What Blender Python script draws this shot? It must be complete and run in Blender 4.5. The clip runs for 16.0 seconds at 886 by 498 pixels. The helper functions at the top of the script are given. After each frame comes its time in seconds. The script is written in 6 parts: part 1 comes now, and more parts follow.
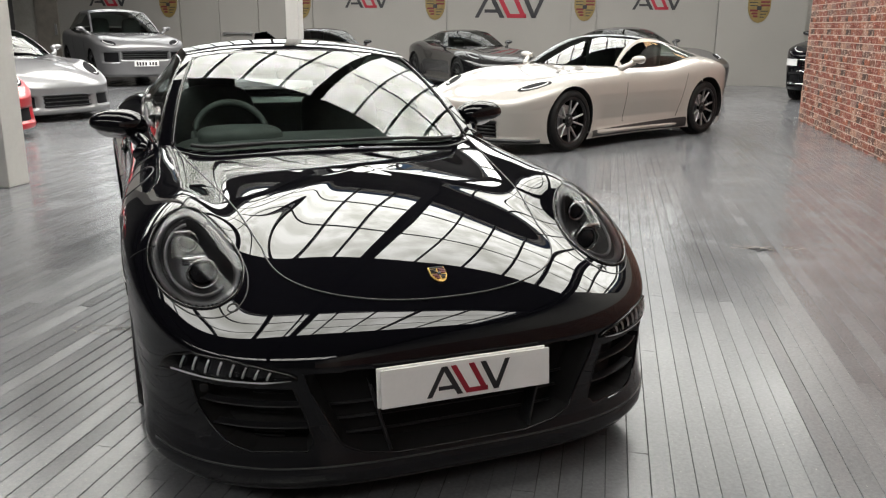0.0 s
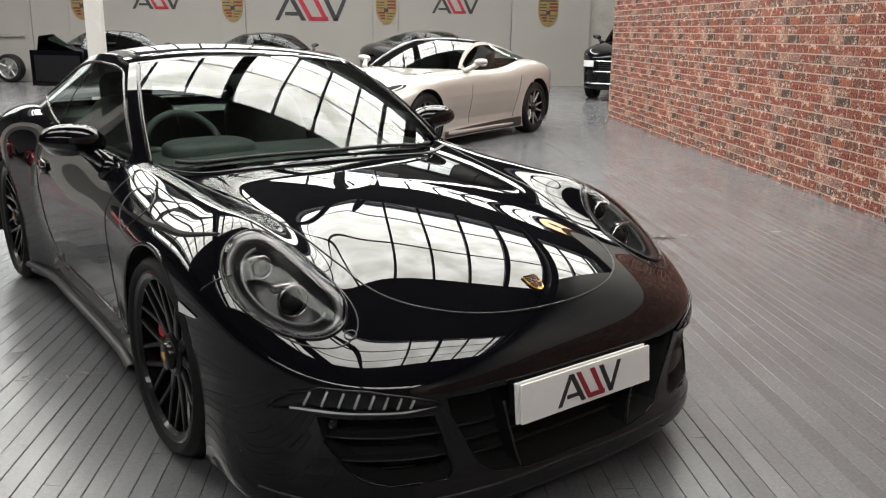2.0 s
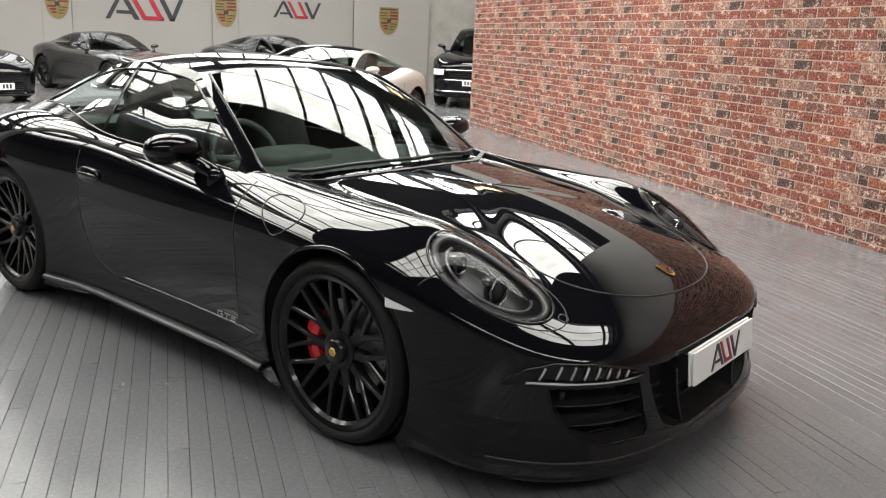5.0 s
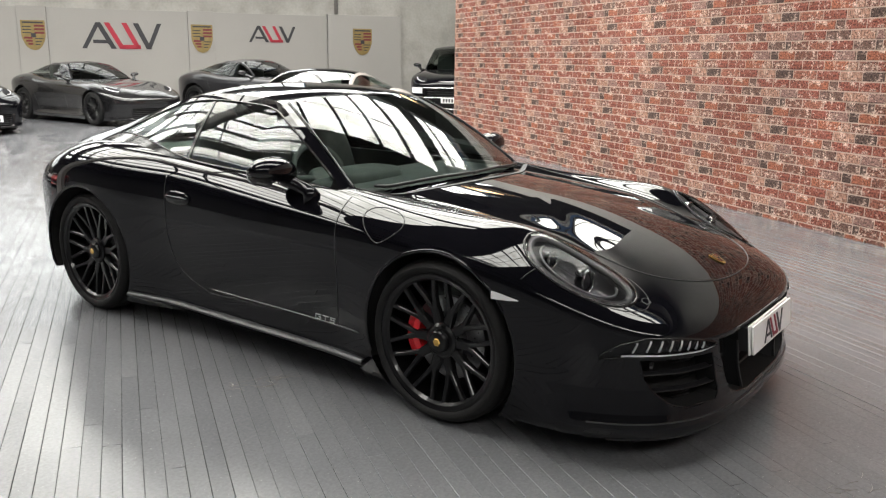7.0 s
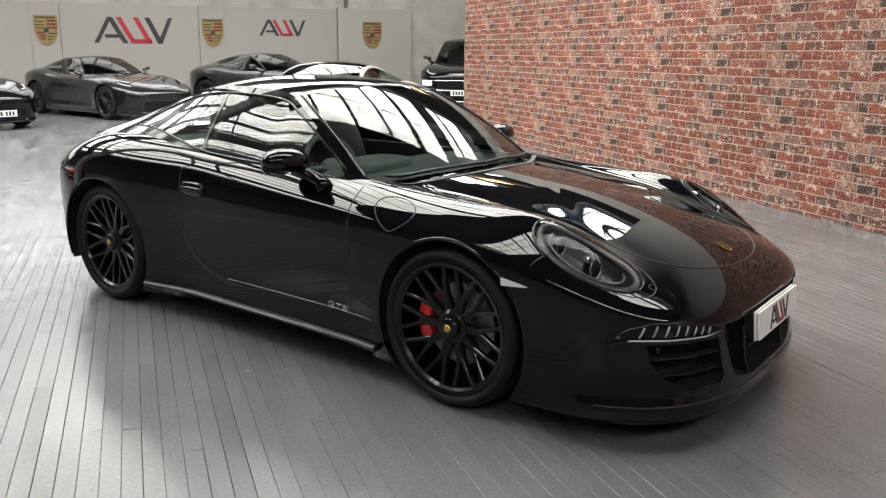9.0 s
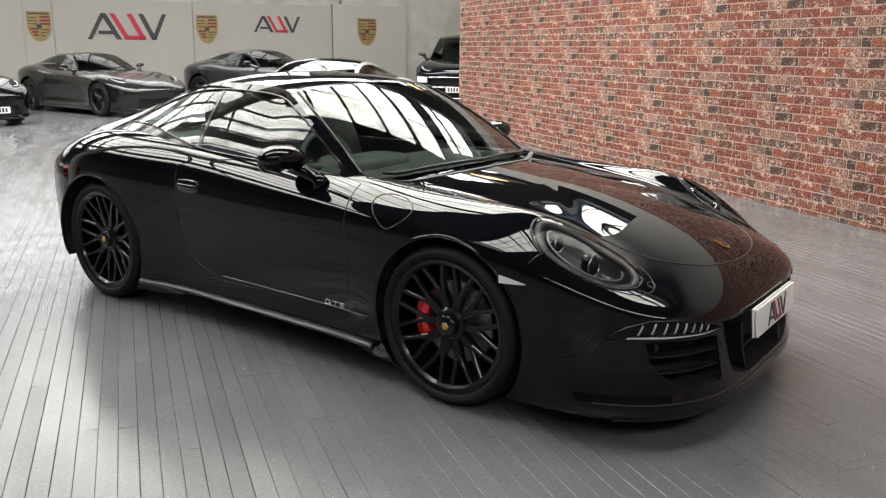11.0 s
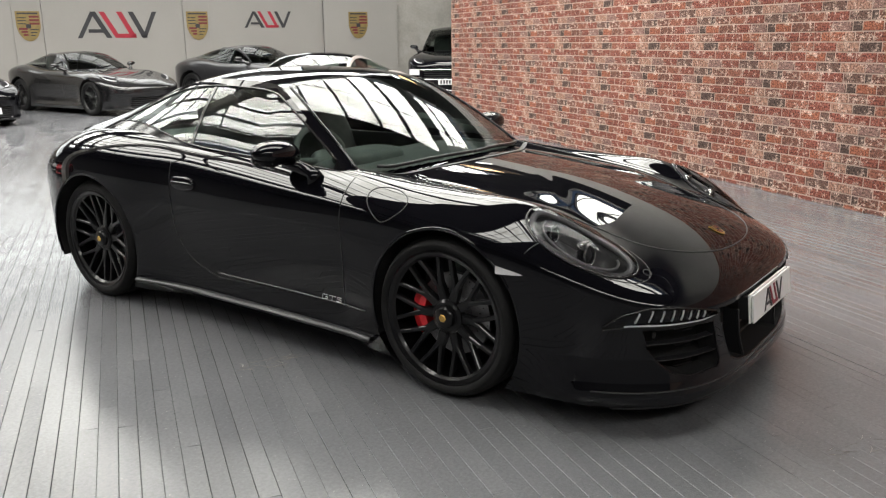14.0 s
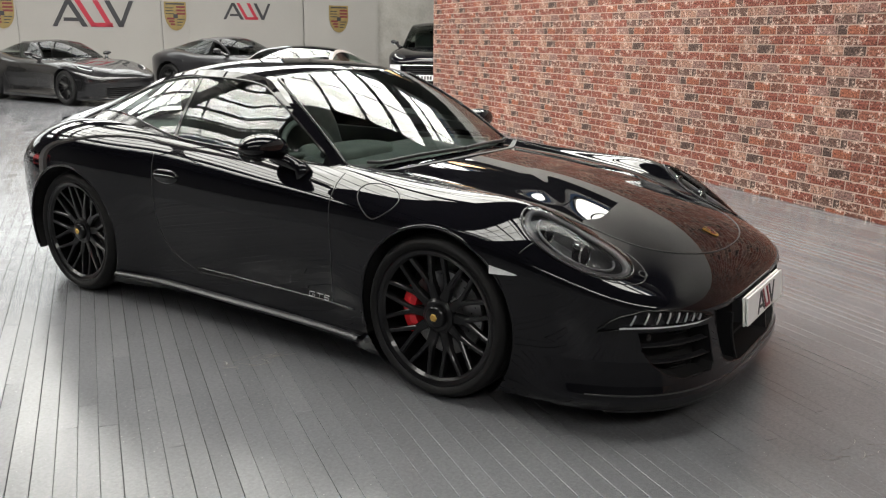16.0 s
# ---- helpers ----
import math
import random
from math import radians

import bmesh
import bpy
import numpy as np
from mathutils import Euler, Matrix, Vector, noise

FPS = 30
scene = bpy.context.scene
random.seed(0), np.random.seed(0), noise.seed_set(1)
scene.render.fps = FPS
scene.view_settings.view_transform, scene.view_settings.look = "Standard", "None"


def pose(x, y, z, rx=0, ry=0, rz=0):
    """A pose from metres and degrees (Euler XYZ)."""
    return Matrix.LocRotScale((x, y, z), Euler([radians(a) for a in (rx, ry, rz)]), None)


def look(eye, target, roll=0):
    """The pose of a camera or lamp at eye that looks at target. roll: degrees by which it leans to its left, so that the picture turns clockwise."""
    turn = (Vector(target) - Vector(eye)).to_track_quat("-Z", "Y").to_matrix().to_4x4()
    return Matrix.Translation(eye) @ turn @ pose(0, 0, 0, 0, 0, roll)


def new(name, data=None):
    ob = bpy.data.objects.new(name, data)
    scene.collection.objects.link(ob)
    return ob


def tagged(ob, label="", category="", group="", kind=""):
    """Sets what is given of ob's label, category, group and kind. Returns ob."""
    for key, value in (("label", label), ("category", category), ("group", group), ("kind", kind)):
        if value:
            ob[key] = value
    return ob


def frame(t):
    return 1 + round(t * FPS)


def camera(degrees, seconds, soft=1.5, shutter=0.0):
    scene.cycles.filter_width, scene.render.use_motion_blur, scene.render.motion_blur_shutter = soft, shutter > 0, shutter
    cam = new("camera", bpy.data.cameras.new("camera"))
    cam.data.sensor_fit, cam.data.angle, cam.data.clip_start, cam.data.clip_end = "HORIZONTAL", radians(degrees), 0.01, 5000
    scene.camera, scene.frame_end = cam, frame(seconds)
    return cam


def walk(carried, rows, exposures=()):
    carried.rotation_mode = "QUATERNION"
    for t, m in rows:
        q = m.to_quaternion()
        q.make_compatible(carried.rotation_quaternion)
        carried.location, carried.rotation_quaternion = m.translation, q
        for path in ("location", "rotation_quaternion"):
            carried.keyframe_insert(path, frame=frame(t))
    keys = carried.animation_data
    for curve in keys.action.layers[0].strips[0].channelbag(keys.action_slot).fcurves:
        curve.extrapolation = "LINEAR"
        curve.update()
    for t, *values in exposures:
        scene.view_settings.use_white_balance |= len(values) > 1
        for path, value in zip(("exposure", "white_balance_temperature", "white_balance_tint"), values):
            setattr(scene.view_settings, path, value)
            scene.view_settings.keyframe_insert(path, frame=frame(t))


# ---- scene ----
cam = camera(56.4, 16.0, soft=1.2)
PATH = [
    (0, (-0.862, -4.279, 1.377), (-0.163, -2.48, 0.854), 0.6),
    (0.5, (-1.036, -4.151, 1.367), (-0.224, -2.397, 0.852), 0.4),
    (1, (-1.184, -4.006, 1.385), (-0.25, -2.312, 0.876), 0.4),
    (1.5, (-1.431, -3.886, 1.384), (-0.368, -2.27, 0.874), 0.7),
    (2, (-1.651, -3.765, 1.372), (-0.49, -2.218, 0.861), 0.8),
    (2.5, (-1.797, -3.587, 1.379), (-0.571, -2.093, 0.865), 0.6),
    (3, (-2.004, -3.499, 1.397), (-0.714, -2.054, 0.899), 1.3),
    (3.5, (-2.22, -3.429, 1.384), (-0.862, -2.047, 0.889), 1.5),
    (6, (-3.057, -3.121, 1.428), (-1.497, -1.963, 0.957), 2.1),
    (6.5, (-3.239, -3.11, 1.44), (-1.675, -1.948, 0.989), 0.7),
    (7, (-3.36, -3.093, 1.434), (-1.793, -1.933, 0.986), 0.8),
    (7.5, (-3.405, -3.108, 1.434), (-1.868, -1.909, 0.987), 1.4),
    (8, (-3.41, -3.12, 1.429), (-1.877, -1.917, 0.977), 1.3),
    (8.5, (-3.416, -3.126, 1.428), (-1.878, -1.933, 0.969), 0.8),
    (9, (-3.414, -3.132, 1.428), (-1.865, -1.955, 0.964), 0.5),
    (11.5, (-3.412, -3.114, 1.428), (-1.856, -1.949, 0.956), 0.5),
    (12, (-3.412, -3.119, 1.426), (-1.856, -1.955, 0.954), 0.4),
    (12.5, (-3.413, -3.12, 1.425), (-1.855, -1.959, 0.953), 0.3),
    (13, (-3.414, -3.12, 1.425), (-1.857, -1.961, 0.944), 0.0),
    (13.5, (-3.416, -3.121, 1.426), (-1.859, -1.965, 0.937), -0.5),
    (14, (-3.413, -3.117, 1.427), (-1.856, -1.962, 0.938), -0.6),
    (14.5, (-3.408, -3.114, 1.427), (-1.847, -1.964, 0.936), -0.6),
    (15, (-3.408, -3.114, 1.43), (-1.844, -1.97, 0.935), -0.6),
    (15.5, (-3.417, -3.101, 1.425), (-1.847, -1.966, 0.929), -0.2),
    (16, (-3.403, -3.029, 1.419), (-1.813, -1.923, 0.922), 0.6),
]
walk(cam, [(t, look(eye, target, roll)) for t, eye, target, roll in PATH],
     [(0.0, -0.32), (1.5, -0.22), (3.5, 0.02), (6.0, 0.22), (7.2, 0.18), (9.0, 0.05), (16.0, 0.07)])

# ---------------- light and exposure ----------------
world = bpy.data.worlds.new("overcast_sky")
scene.world = world
world.use_nodes = True
wn = world.node_tree.nodes
sky = wn.new("ShaderNodeTexSky")
sky.sky_type, sky.sun_disc, sky.sun_elevation, sky.sun_rotation = "NISHITA", False, radians(50), radians(200)
wn["Background"].inputs["Strength"].default_value = 0.12
world.node_tree.links.new(sky.outputs["Color"], wn["Background"].inputs["Color"])
SKYLIGHT = 13.0          # radiance of the overcast sky behind the roof glazing

# ---------------- room frame: u to the right along the end wall, v towards the end wall ----------------
CA, SA = 0.8450, 0.5348


def room(u, v, z=0.0):
    return Vector((u * CA + v * SA, -u * SA + v * CA, z))


ROOM = Matrix(((CA, SA, 0, 0), (-SA, CA, 0, 0), (0, 0, 1, 0), (0, 0, 0, 1)))


# ---------------- materials ----------------
def mat(name, color, rough=0.5, metal=0.0, coat=0.0, vary=0.0, scale=20.0, bump=0.0, bscale=120.0, rvary=0.0,
        emit=0.0, alpha=1.0, trans=0.0, ior=1.45, spec=0.5, color2=None):
    m = bpy.data.materials.new(name)
    m.use_nodes = True
    nt = m.node_tree
    n, l = nt.nodes, nt.links
    b = n["Principled BSDF"]
    b.inputs["Base Color"].default_value = (*color, 1)
    b.inputs["Roughness"].default_value = rough
    b.inputs["Metallic"].default_value = metal
    b.inputs["Coat Weight"].default_value = coat
    b.inputs["Coat Roughness"].default_value = 0.012
    b.inputs["Coat IOR"].default_value = 1.5
    b.inputs["Transmission Weight"].default_value = trans
    b.inputs["IOR"].default_value = ior
    b.inputs["Specular IOR Level"].default_value = spec
    if emit:
        b.inputs["Emission Color"].default_value = (*color, 1)
        b.inputs["Emission Strength"].default_value = emit
    if vary or bump or rvary:
        tc = n.new("ShaderNodeTexCoord")
        nz = n.new("ShaderNodeTexNoise")
        nz.inputs["Scale"].default_value = scale
        nz.inputs["Detail"].default_value = 5
        l.new(tc.outputs["Object"], nz.inputs["Vector"])
        n2 = n.new("ShaderNodeTexNoise")
        n2.inputs["Scale"].default_value = bscale
        n2.inputs["Detail"].default_value = 3
        l.new(tc.outputs["Object"], n2.inputs["Vector"])
        if vary:
            mix = n.new("ShaderNodeMix")
            mix.data_type = "RGBA"
            dark = color2 or tuple(c * (1 - vary) for c in color)
            mix.inputs["A"].default_value = (*dark, 1)
            mix.inputs["B"].default_value = (*color, 1)
            mr = n.new("ShaderNodeMapRange")
            mr.inputs["From Min"].default_value, mr.inputs["From Max"].default_value = 0.35, 0.65
            add = n.new("ShaderNodeMath")
            add.operation = "MULTIPLY_ADD"
            add.inputs[1].default_value, add.inputs[2].default_value = 0.3, 0.0
            l.new(n2.outputs["Fac"], add.inputs[0])
            mul = n.new("ShaderNodeMath")
            mul.operation = "MULTIPLY_ADD"
            mul.inputs[1].default_value = 0.7
            l.new(nz.outputs["Fac"], mul.inputs[0])
            l.new(add.outputs[0], mul.inputs[2])
            l.new(mul.outputs[0], mr.inputs["Value"])
            l.new(mr.outputs["Result"], mix.inputs["Factor"])
            l.new(mix.outputs["Result"], b.inputs["Base Color"])
        if rvary:
            rr = n.new("ShaderNodeMapRange")
            rr.inputs["From Min"].default_value, rr.inputs["From Max"].default_value = 0.3, 0.7
            rr.inputs["To Min"].default_value, rr.inputs["To Max"].default_value = max(0.0, rough - rvary), rough + rvary
            l.new(nz.outputs["Fac"], rr.inputs["Value"])
            l.new(rr.outputs["Result"], b.inputs["Roughness"])
        if bump:
            bp = n.new("ShaderNodeBump")
            bp.inputs["Strength"].default_value = bump
            bp.inputs["Distance"].default_value = 0.01
            l.new(n2.outputs["Fac"], bp.inputs["Height"])
            l.new(bp.outputs["Normal"], b.inputs["Normal"])
    return m


def glass_mat(name, tint, clear, rough=0.0, ior=1.65):
    """Thin tinted pane: clear-through, darkened by the tint, with a real glossy surface."""
    m = bpy.data.materials.new(name)
    m.use_nodes = True
    n, l = m.node_tree.nodes, m.node_tree.links
    n.remove(n["Principled BSDF"])
    tr = n.new("ShaderNodeBsdfTransparent")
    tr.inputs["Color"].default_value = (tint[0] * clear, tint[1] * clear, tint[2] * clear, 1)
    gl = n.new("ShaderNodeBsdfGlossy")
    gl.inputs["Roughness"].default_value = rough
    fr = n.new("ShaderNodeFresnel")
    fr.inputs["IOR"].default_value = ior
    mx = n.new("ShaderNodeMixShader")
    l.new(fr.outputs[0], mx.inputs[0])
    l.new(tr.outputs[0], mx.inputs[1])
    l.new(gl.outputs[0], mx.inputs[2])
    l.new(mx.outputs[0], n["Material Output"].inputs["Surface"])
    return m


M_BLACK = mat("black_paint", (0.0025, 0.0025, 0.0035), 0.5, 0.0, 1.0, spec=0.0)
M_BLACK.node_tree.nodes["Principled BSDF"].inputs["Coat IOR"].default_value = 1.46
M_SILVER = mat("silver_paint", (0.22, 0.22, 0.225), 0.36, 0.6, 1.0, vary=0.08, scale=6)
M_WHITE = mat("pearl_white_paint", (0.34, 0.32, 0.29), 0.35, 0.1, 1.0)
M_GREY = mat("dark_grey_paint", (0.035, 0.035, 0.037), 0.28, 0.5, 1.0)
M_SATIN = mat("satin_grey_paint", (0.022, 0.022, 0.023), 0.24, 0.7, 1.0)
M_RED = mat("red_paint", (0.36, 0.008, 0.014), 0.3, 0.0, 1.0)
M_TRIM = mat("black_plastic", (0.012, 0.012, 0.013), 0.45, bump=0.05, bscale=400)
M_GLOSSTRIM = mat("gloss_black_trim", (0.006, 0.006, 0.006), 0.12)
M_DARKLENS = mat("dark_projector", (0.02, 0.02, 0.022), 0.05)
M_SILL = mat("sill_satin", (0.035, 0.035, 0.037), 0.3, 0.3)
M_SEAM = mat("shut_gap", (0.02, 0.02, 0.02), 0.4)
M_VOID = mat("wheel_well_black", (0.004, 0.004, 0.004), 0.9, vary=0.3)
M_TYRE = mat("tyre_rubber", (0.009, 0.009, 0.009), 0.6, spec=0.25, vary=0.3, scale=30, bump=0.15, bscale=300)
M_RIM = mat("black_alloy", (0.004, 0.004, 0.0045), 0.30, 0.0, 0.35, spec=0.3)
M_ALLOY = mat("machined_alloy", (0.55, 0.55, 0.55), 0.3, 0.9)
M_CUT = mat("diamond_cut_spoke", (0.45, 0.45, 0.45), 0.3, 0.8)
M_DISC = mat("brake_disc_steel", (0.42, 0.42, 0.42), 0.38, 0.9, vary=0.3, scale=60)
M_CALIPER = mat("red_caliper", (0.62, 0.012, 0.02), 0.35, 0.0, 0.5)
M_GOLD = mat("gold_enamel", (0.62, 0.38, 0.10), 0.35, 0.6, vary=0.25, scale=80)
M_CREST = mat("crest_gold", (0.21, 0.155, 0.055), 0.45, 0.2, vary=0.3, scale=12)
M_CRESTRED = mat("crest_red", (0.11, 0.012, 0.014), 0.5)
M_PLATE = mat("white_plate", (0.80, 0.79, 0.77), 0.35, vary=0.05, scale=15)
M_SCUFF = mat("scuffed_floor_paint", (0.105, 0.100, 0.090), 0.4, vary=0.45, scale=35, bump=0.3, bscale=90)
M_CHIP = mat("bare_wood_chip", (0.26, 0.22, 0.17), 0.7, vary=0.3)
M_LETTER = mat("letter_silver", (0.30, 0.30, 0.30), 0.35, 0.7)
M_INK = mat("dark_ink", (0.02, 0.02, 0.022), 0.45)
M_REDINK = mat("red_ink", (0.27, 0.012, 0.026), 0.45)
M_CHROME = mat("chrome", (0.75, 0.75, 0.75), 0.12, 1.0)
M_LED = mat("clear_lamp_bar", (0.78, 0.78, 0.78), 0.25, 0.2)
M_DRL = mat("clear_strip_lens", (0.34, 0.34, 0.345), 0.25, 0.5)
M_LAMPDARK = mat("lamp_housing", (0.008, 0.008, 0.009), 0.7, 0.0, spec=0.1)
M_LAMPRING = mat("lamp_ring", (0.15, 0.15, 0.155), 0.4, 0.5)
M_BOWL = mat("lamp_bowl", (0.014, 0.014, 0.015), 0.35, 0.2)
M_SEAT = mat("dark_leather", (0.05, 0.053, 0.05), 0.5, vary=0.3, scale=25, bump=0.1, bscale=250)
M_DASH = mat("dash_plastic", (0.12, 0.130, 0.123), 0.6, vary=0.3, scale=10, bump=0.1, bscale=300)
M_GLASS = glass_mat("car_glass", (0.90, 1.0, 0.95), 0.93)
M_LENS = glass_mat("lamp_glass", (1, 1, 1), 0.94, ior=1.32)
M_GLASSD = glass_mat("dark_car_glass", (0.85, 1.0, 0.93), 0.6)
M_PLASTER = mat("white_painted_wall", (0.44, 0.43, 0.405), 0.7, vary=0.10, scale=1.3, bump=0.12, bscale=25)
M_PANEL = mat("white_panel", (0.245, 0.236, 0.217), 0.55, vary=0.06, scale=0.8, bump=0.05, bscale=30)
M_CONC = mat("worn_plaster", (0.31, 0.30, 0.27), 0.8, vary=0.28, scale=2.2, bump=0.3, bscale=18)
# for the walls out of view: dark so the black paint reflects less
M_DIMWALL = mat("unseen_dark_wall", (0.06, 0.06, 0.06), 0.7, vary=0.2, scale=1.3, bump=0.12, bscale=25)
M_STEEL = mat("dark_roof_steel", (0.03, 0.03, 0.032), 0.6, vary=0.3, scale=3)
M_ROOF = mat("dark_roof_boarding", (0.075, 0.073, 0.07), 0.8, vary=0.35, scale=1.5)
M_MORTAR = mat("lime_mortar", (0.50, 0.375, 0.315), 0.95, vary=0.25, scale=9, bump=0.4, bscale=140, spec=0.1)
M_DOORGREY = mat("weathered_door", (0.22, 0.20, 0.17), 0.6, vary=0.3, scale=4)


def pane_mat():
    """Dirty roof glass: sky comes through, with a mottled film of dust."""
    m = bpy.data.materials.new("dirty_roof_glass")
    m.use_nodes = True
    n, l = m.node_tree.nodes, m.node_tree.links
    n.remove(n["Principled BSDF"])
    tc = n.new("ShaderNodeTexCoord")
    nz = n.new("ShaderNodeTexNoise")
    nz.inputs["Scale"].default_value, nz.inputs["Detail"].default_value = 1.6, 6
    l.new(tc.outputs["Object"], nz.inputs["Vector"])
    ramp = n.new("ShaderNodeValToRGB")
    ramp.color_ramp.elements[0].position, ramp.color_ramp.elements[0].color = 0.32, (0.80, 0.81, 0.78, 1)
    ramp.color_ramp.elements[1].position, ramp.color_ramp.elements[1].color = 0.62, (0.97, 0.98, 0.97, 1)
    l.new(nz.outputs["Fac"], ramp.inputs[0])
    tr = n.new("ShaderNodeBsdfTransparent")
    l.new(ramp.outputs[0], tr.inputs["Color"])
    l.new(tr.outputs[0], n["Material Output"].inputs["Surface"])
    return m


M_PANE = pane_mat()
M_AMBER = pane_mat()
M_AMBER.node_tree.nodes["Color Ramp"].color_ramp.elements[0].color = (0.90, 0.70, 0.50, 1)
M_AMBER.node_tree.nodes["Color Ramp"].color_ramp.elements[1].color = (1.0, 0.85, 0.66, 1)


BRICK_COLOURS = dict(red=(0.205, 0.071, 0.052), rust=(0.270, 0.100, 0.062), brown=(0.155, 0.070, 0.052), dark=(0.080, 0.053, 0.045),
                     cream=(0.310, 0.175, 0.130), ash=(0.220, 0.130, 0.110), dun=(0.125, 0.072, 0.058), flash=(0.240, 0.098, 0.068))


def brick_mat(name, color):
    """Weathered brick with lime smears; the pattern follows the map of the moulded brick sheet."""
    m = bpy.data.materials.new(name)
    m.use_nodes = True
    n, l = m.node_tree.nodes, m.node_tree.links
    b = n["Principled BSDF"]
    uv = n.new("ShaderNodeUVMap").outputs["UV"]
    nz = n.new("ShaderNodeTexNoise")
    nz.inputs["Scale"].default_value, nz.inputs["Detail"].default_value, nz.inputs["Roughness"].default_value = 13, 8, 0.80
    l.new(uv, nz.inputs["Vector"])
    n2 = n.new("ShaderNodeTexNoise")
    n2.inputs["Scale"].default_value, n2.inputs["Detail"].default_value = 60, 4
    l.new(uv, n2.inputs["Vector"])
    big = n.new("ShaderNodeTexNoise")
    big.inputs["Scale"].default_value, big.inputs["Detail"].default_value = 1.1, 3
    geo = n.new("ShaderNodeNewGeometry")
    l.new(geo.outputs["Position"], big.inputs["Vector"])
    smear = n.new("ShaderNodeMapRange")
    smear.inputs["From Min"].default_value, smear.inputs["From Max"].default_value = 0.525, 0.60
    smear.inputs["To Max"].default_value = 0.88
    l.new(nz.outputs["Fac"], smear.inputs["Value"])
    mx = n.new("ShaderNodeMix")
    mx.data_type = "RGBA"
    mx.inputs["A"].default_value = (*color, 1)
    mx.inputs["B"].default_value = (0.64, 0.48, 0.40, 1)
    l.new(smear.outputs["Result"], mx.inputs["Factor"])
    g = n.new("ShaderNodeMapRange")
    g.inputs["From Min"].default_value, g.inputs["From Max"].default_value = 0.36, 0.62
    g.inputs["To Min"].default_value, g.inputs["To Max"].default_value = 0.34, 1.42
    l.new(n2.outputs["Fac"], g.inputs["Value"])
    g2 = n.new("ShaderNodeMapRange")
    g2.inputs["From Min"].default_value, g2.inputs["From Max"].default_value = 0.3, 0.7
    g2.inputs["To Min"].default_value, g2.inputs["To Max"].default_value = 0.82, 1.12
    l.new(big.outputs["Fac"], g2.inputs["Value"])
    gm = n.new("ShaderNodeMath")
    gm.operation = "MULTIPLY"
    l.new(g.outputs["Result"], gm.inputs[0])
    l.new(g2.outputs["Result"], gm.inputs[1])
    sc = n.new("ShaderNodeVectorMath")
    sc.operation = "SCALE"
    l.new(mx.outputs["Result"], sc.inputs[0])
    l.new(gm.outputs[0], sc.inputs["Scale"])
    l.new(sc.outputs[0], b.inputs["Base Color"])
    b.inputs["Roughness"].default_value = 0.9
    b.inputs["Specular IOR Level"].default_value = 0.12
    bp = n.new("ShaderNodeBump")
    bp.inputs["Strength"].default_value, bp.inputs["Distance"].default_value = 0.5, 0.004
    l.new(n2.outputs["Fac"], bp.inputs["Height"])
    l.new(bp.outputs["Normal"], b.inputs["Normal"])
    return m


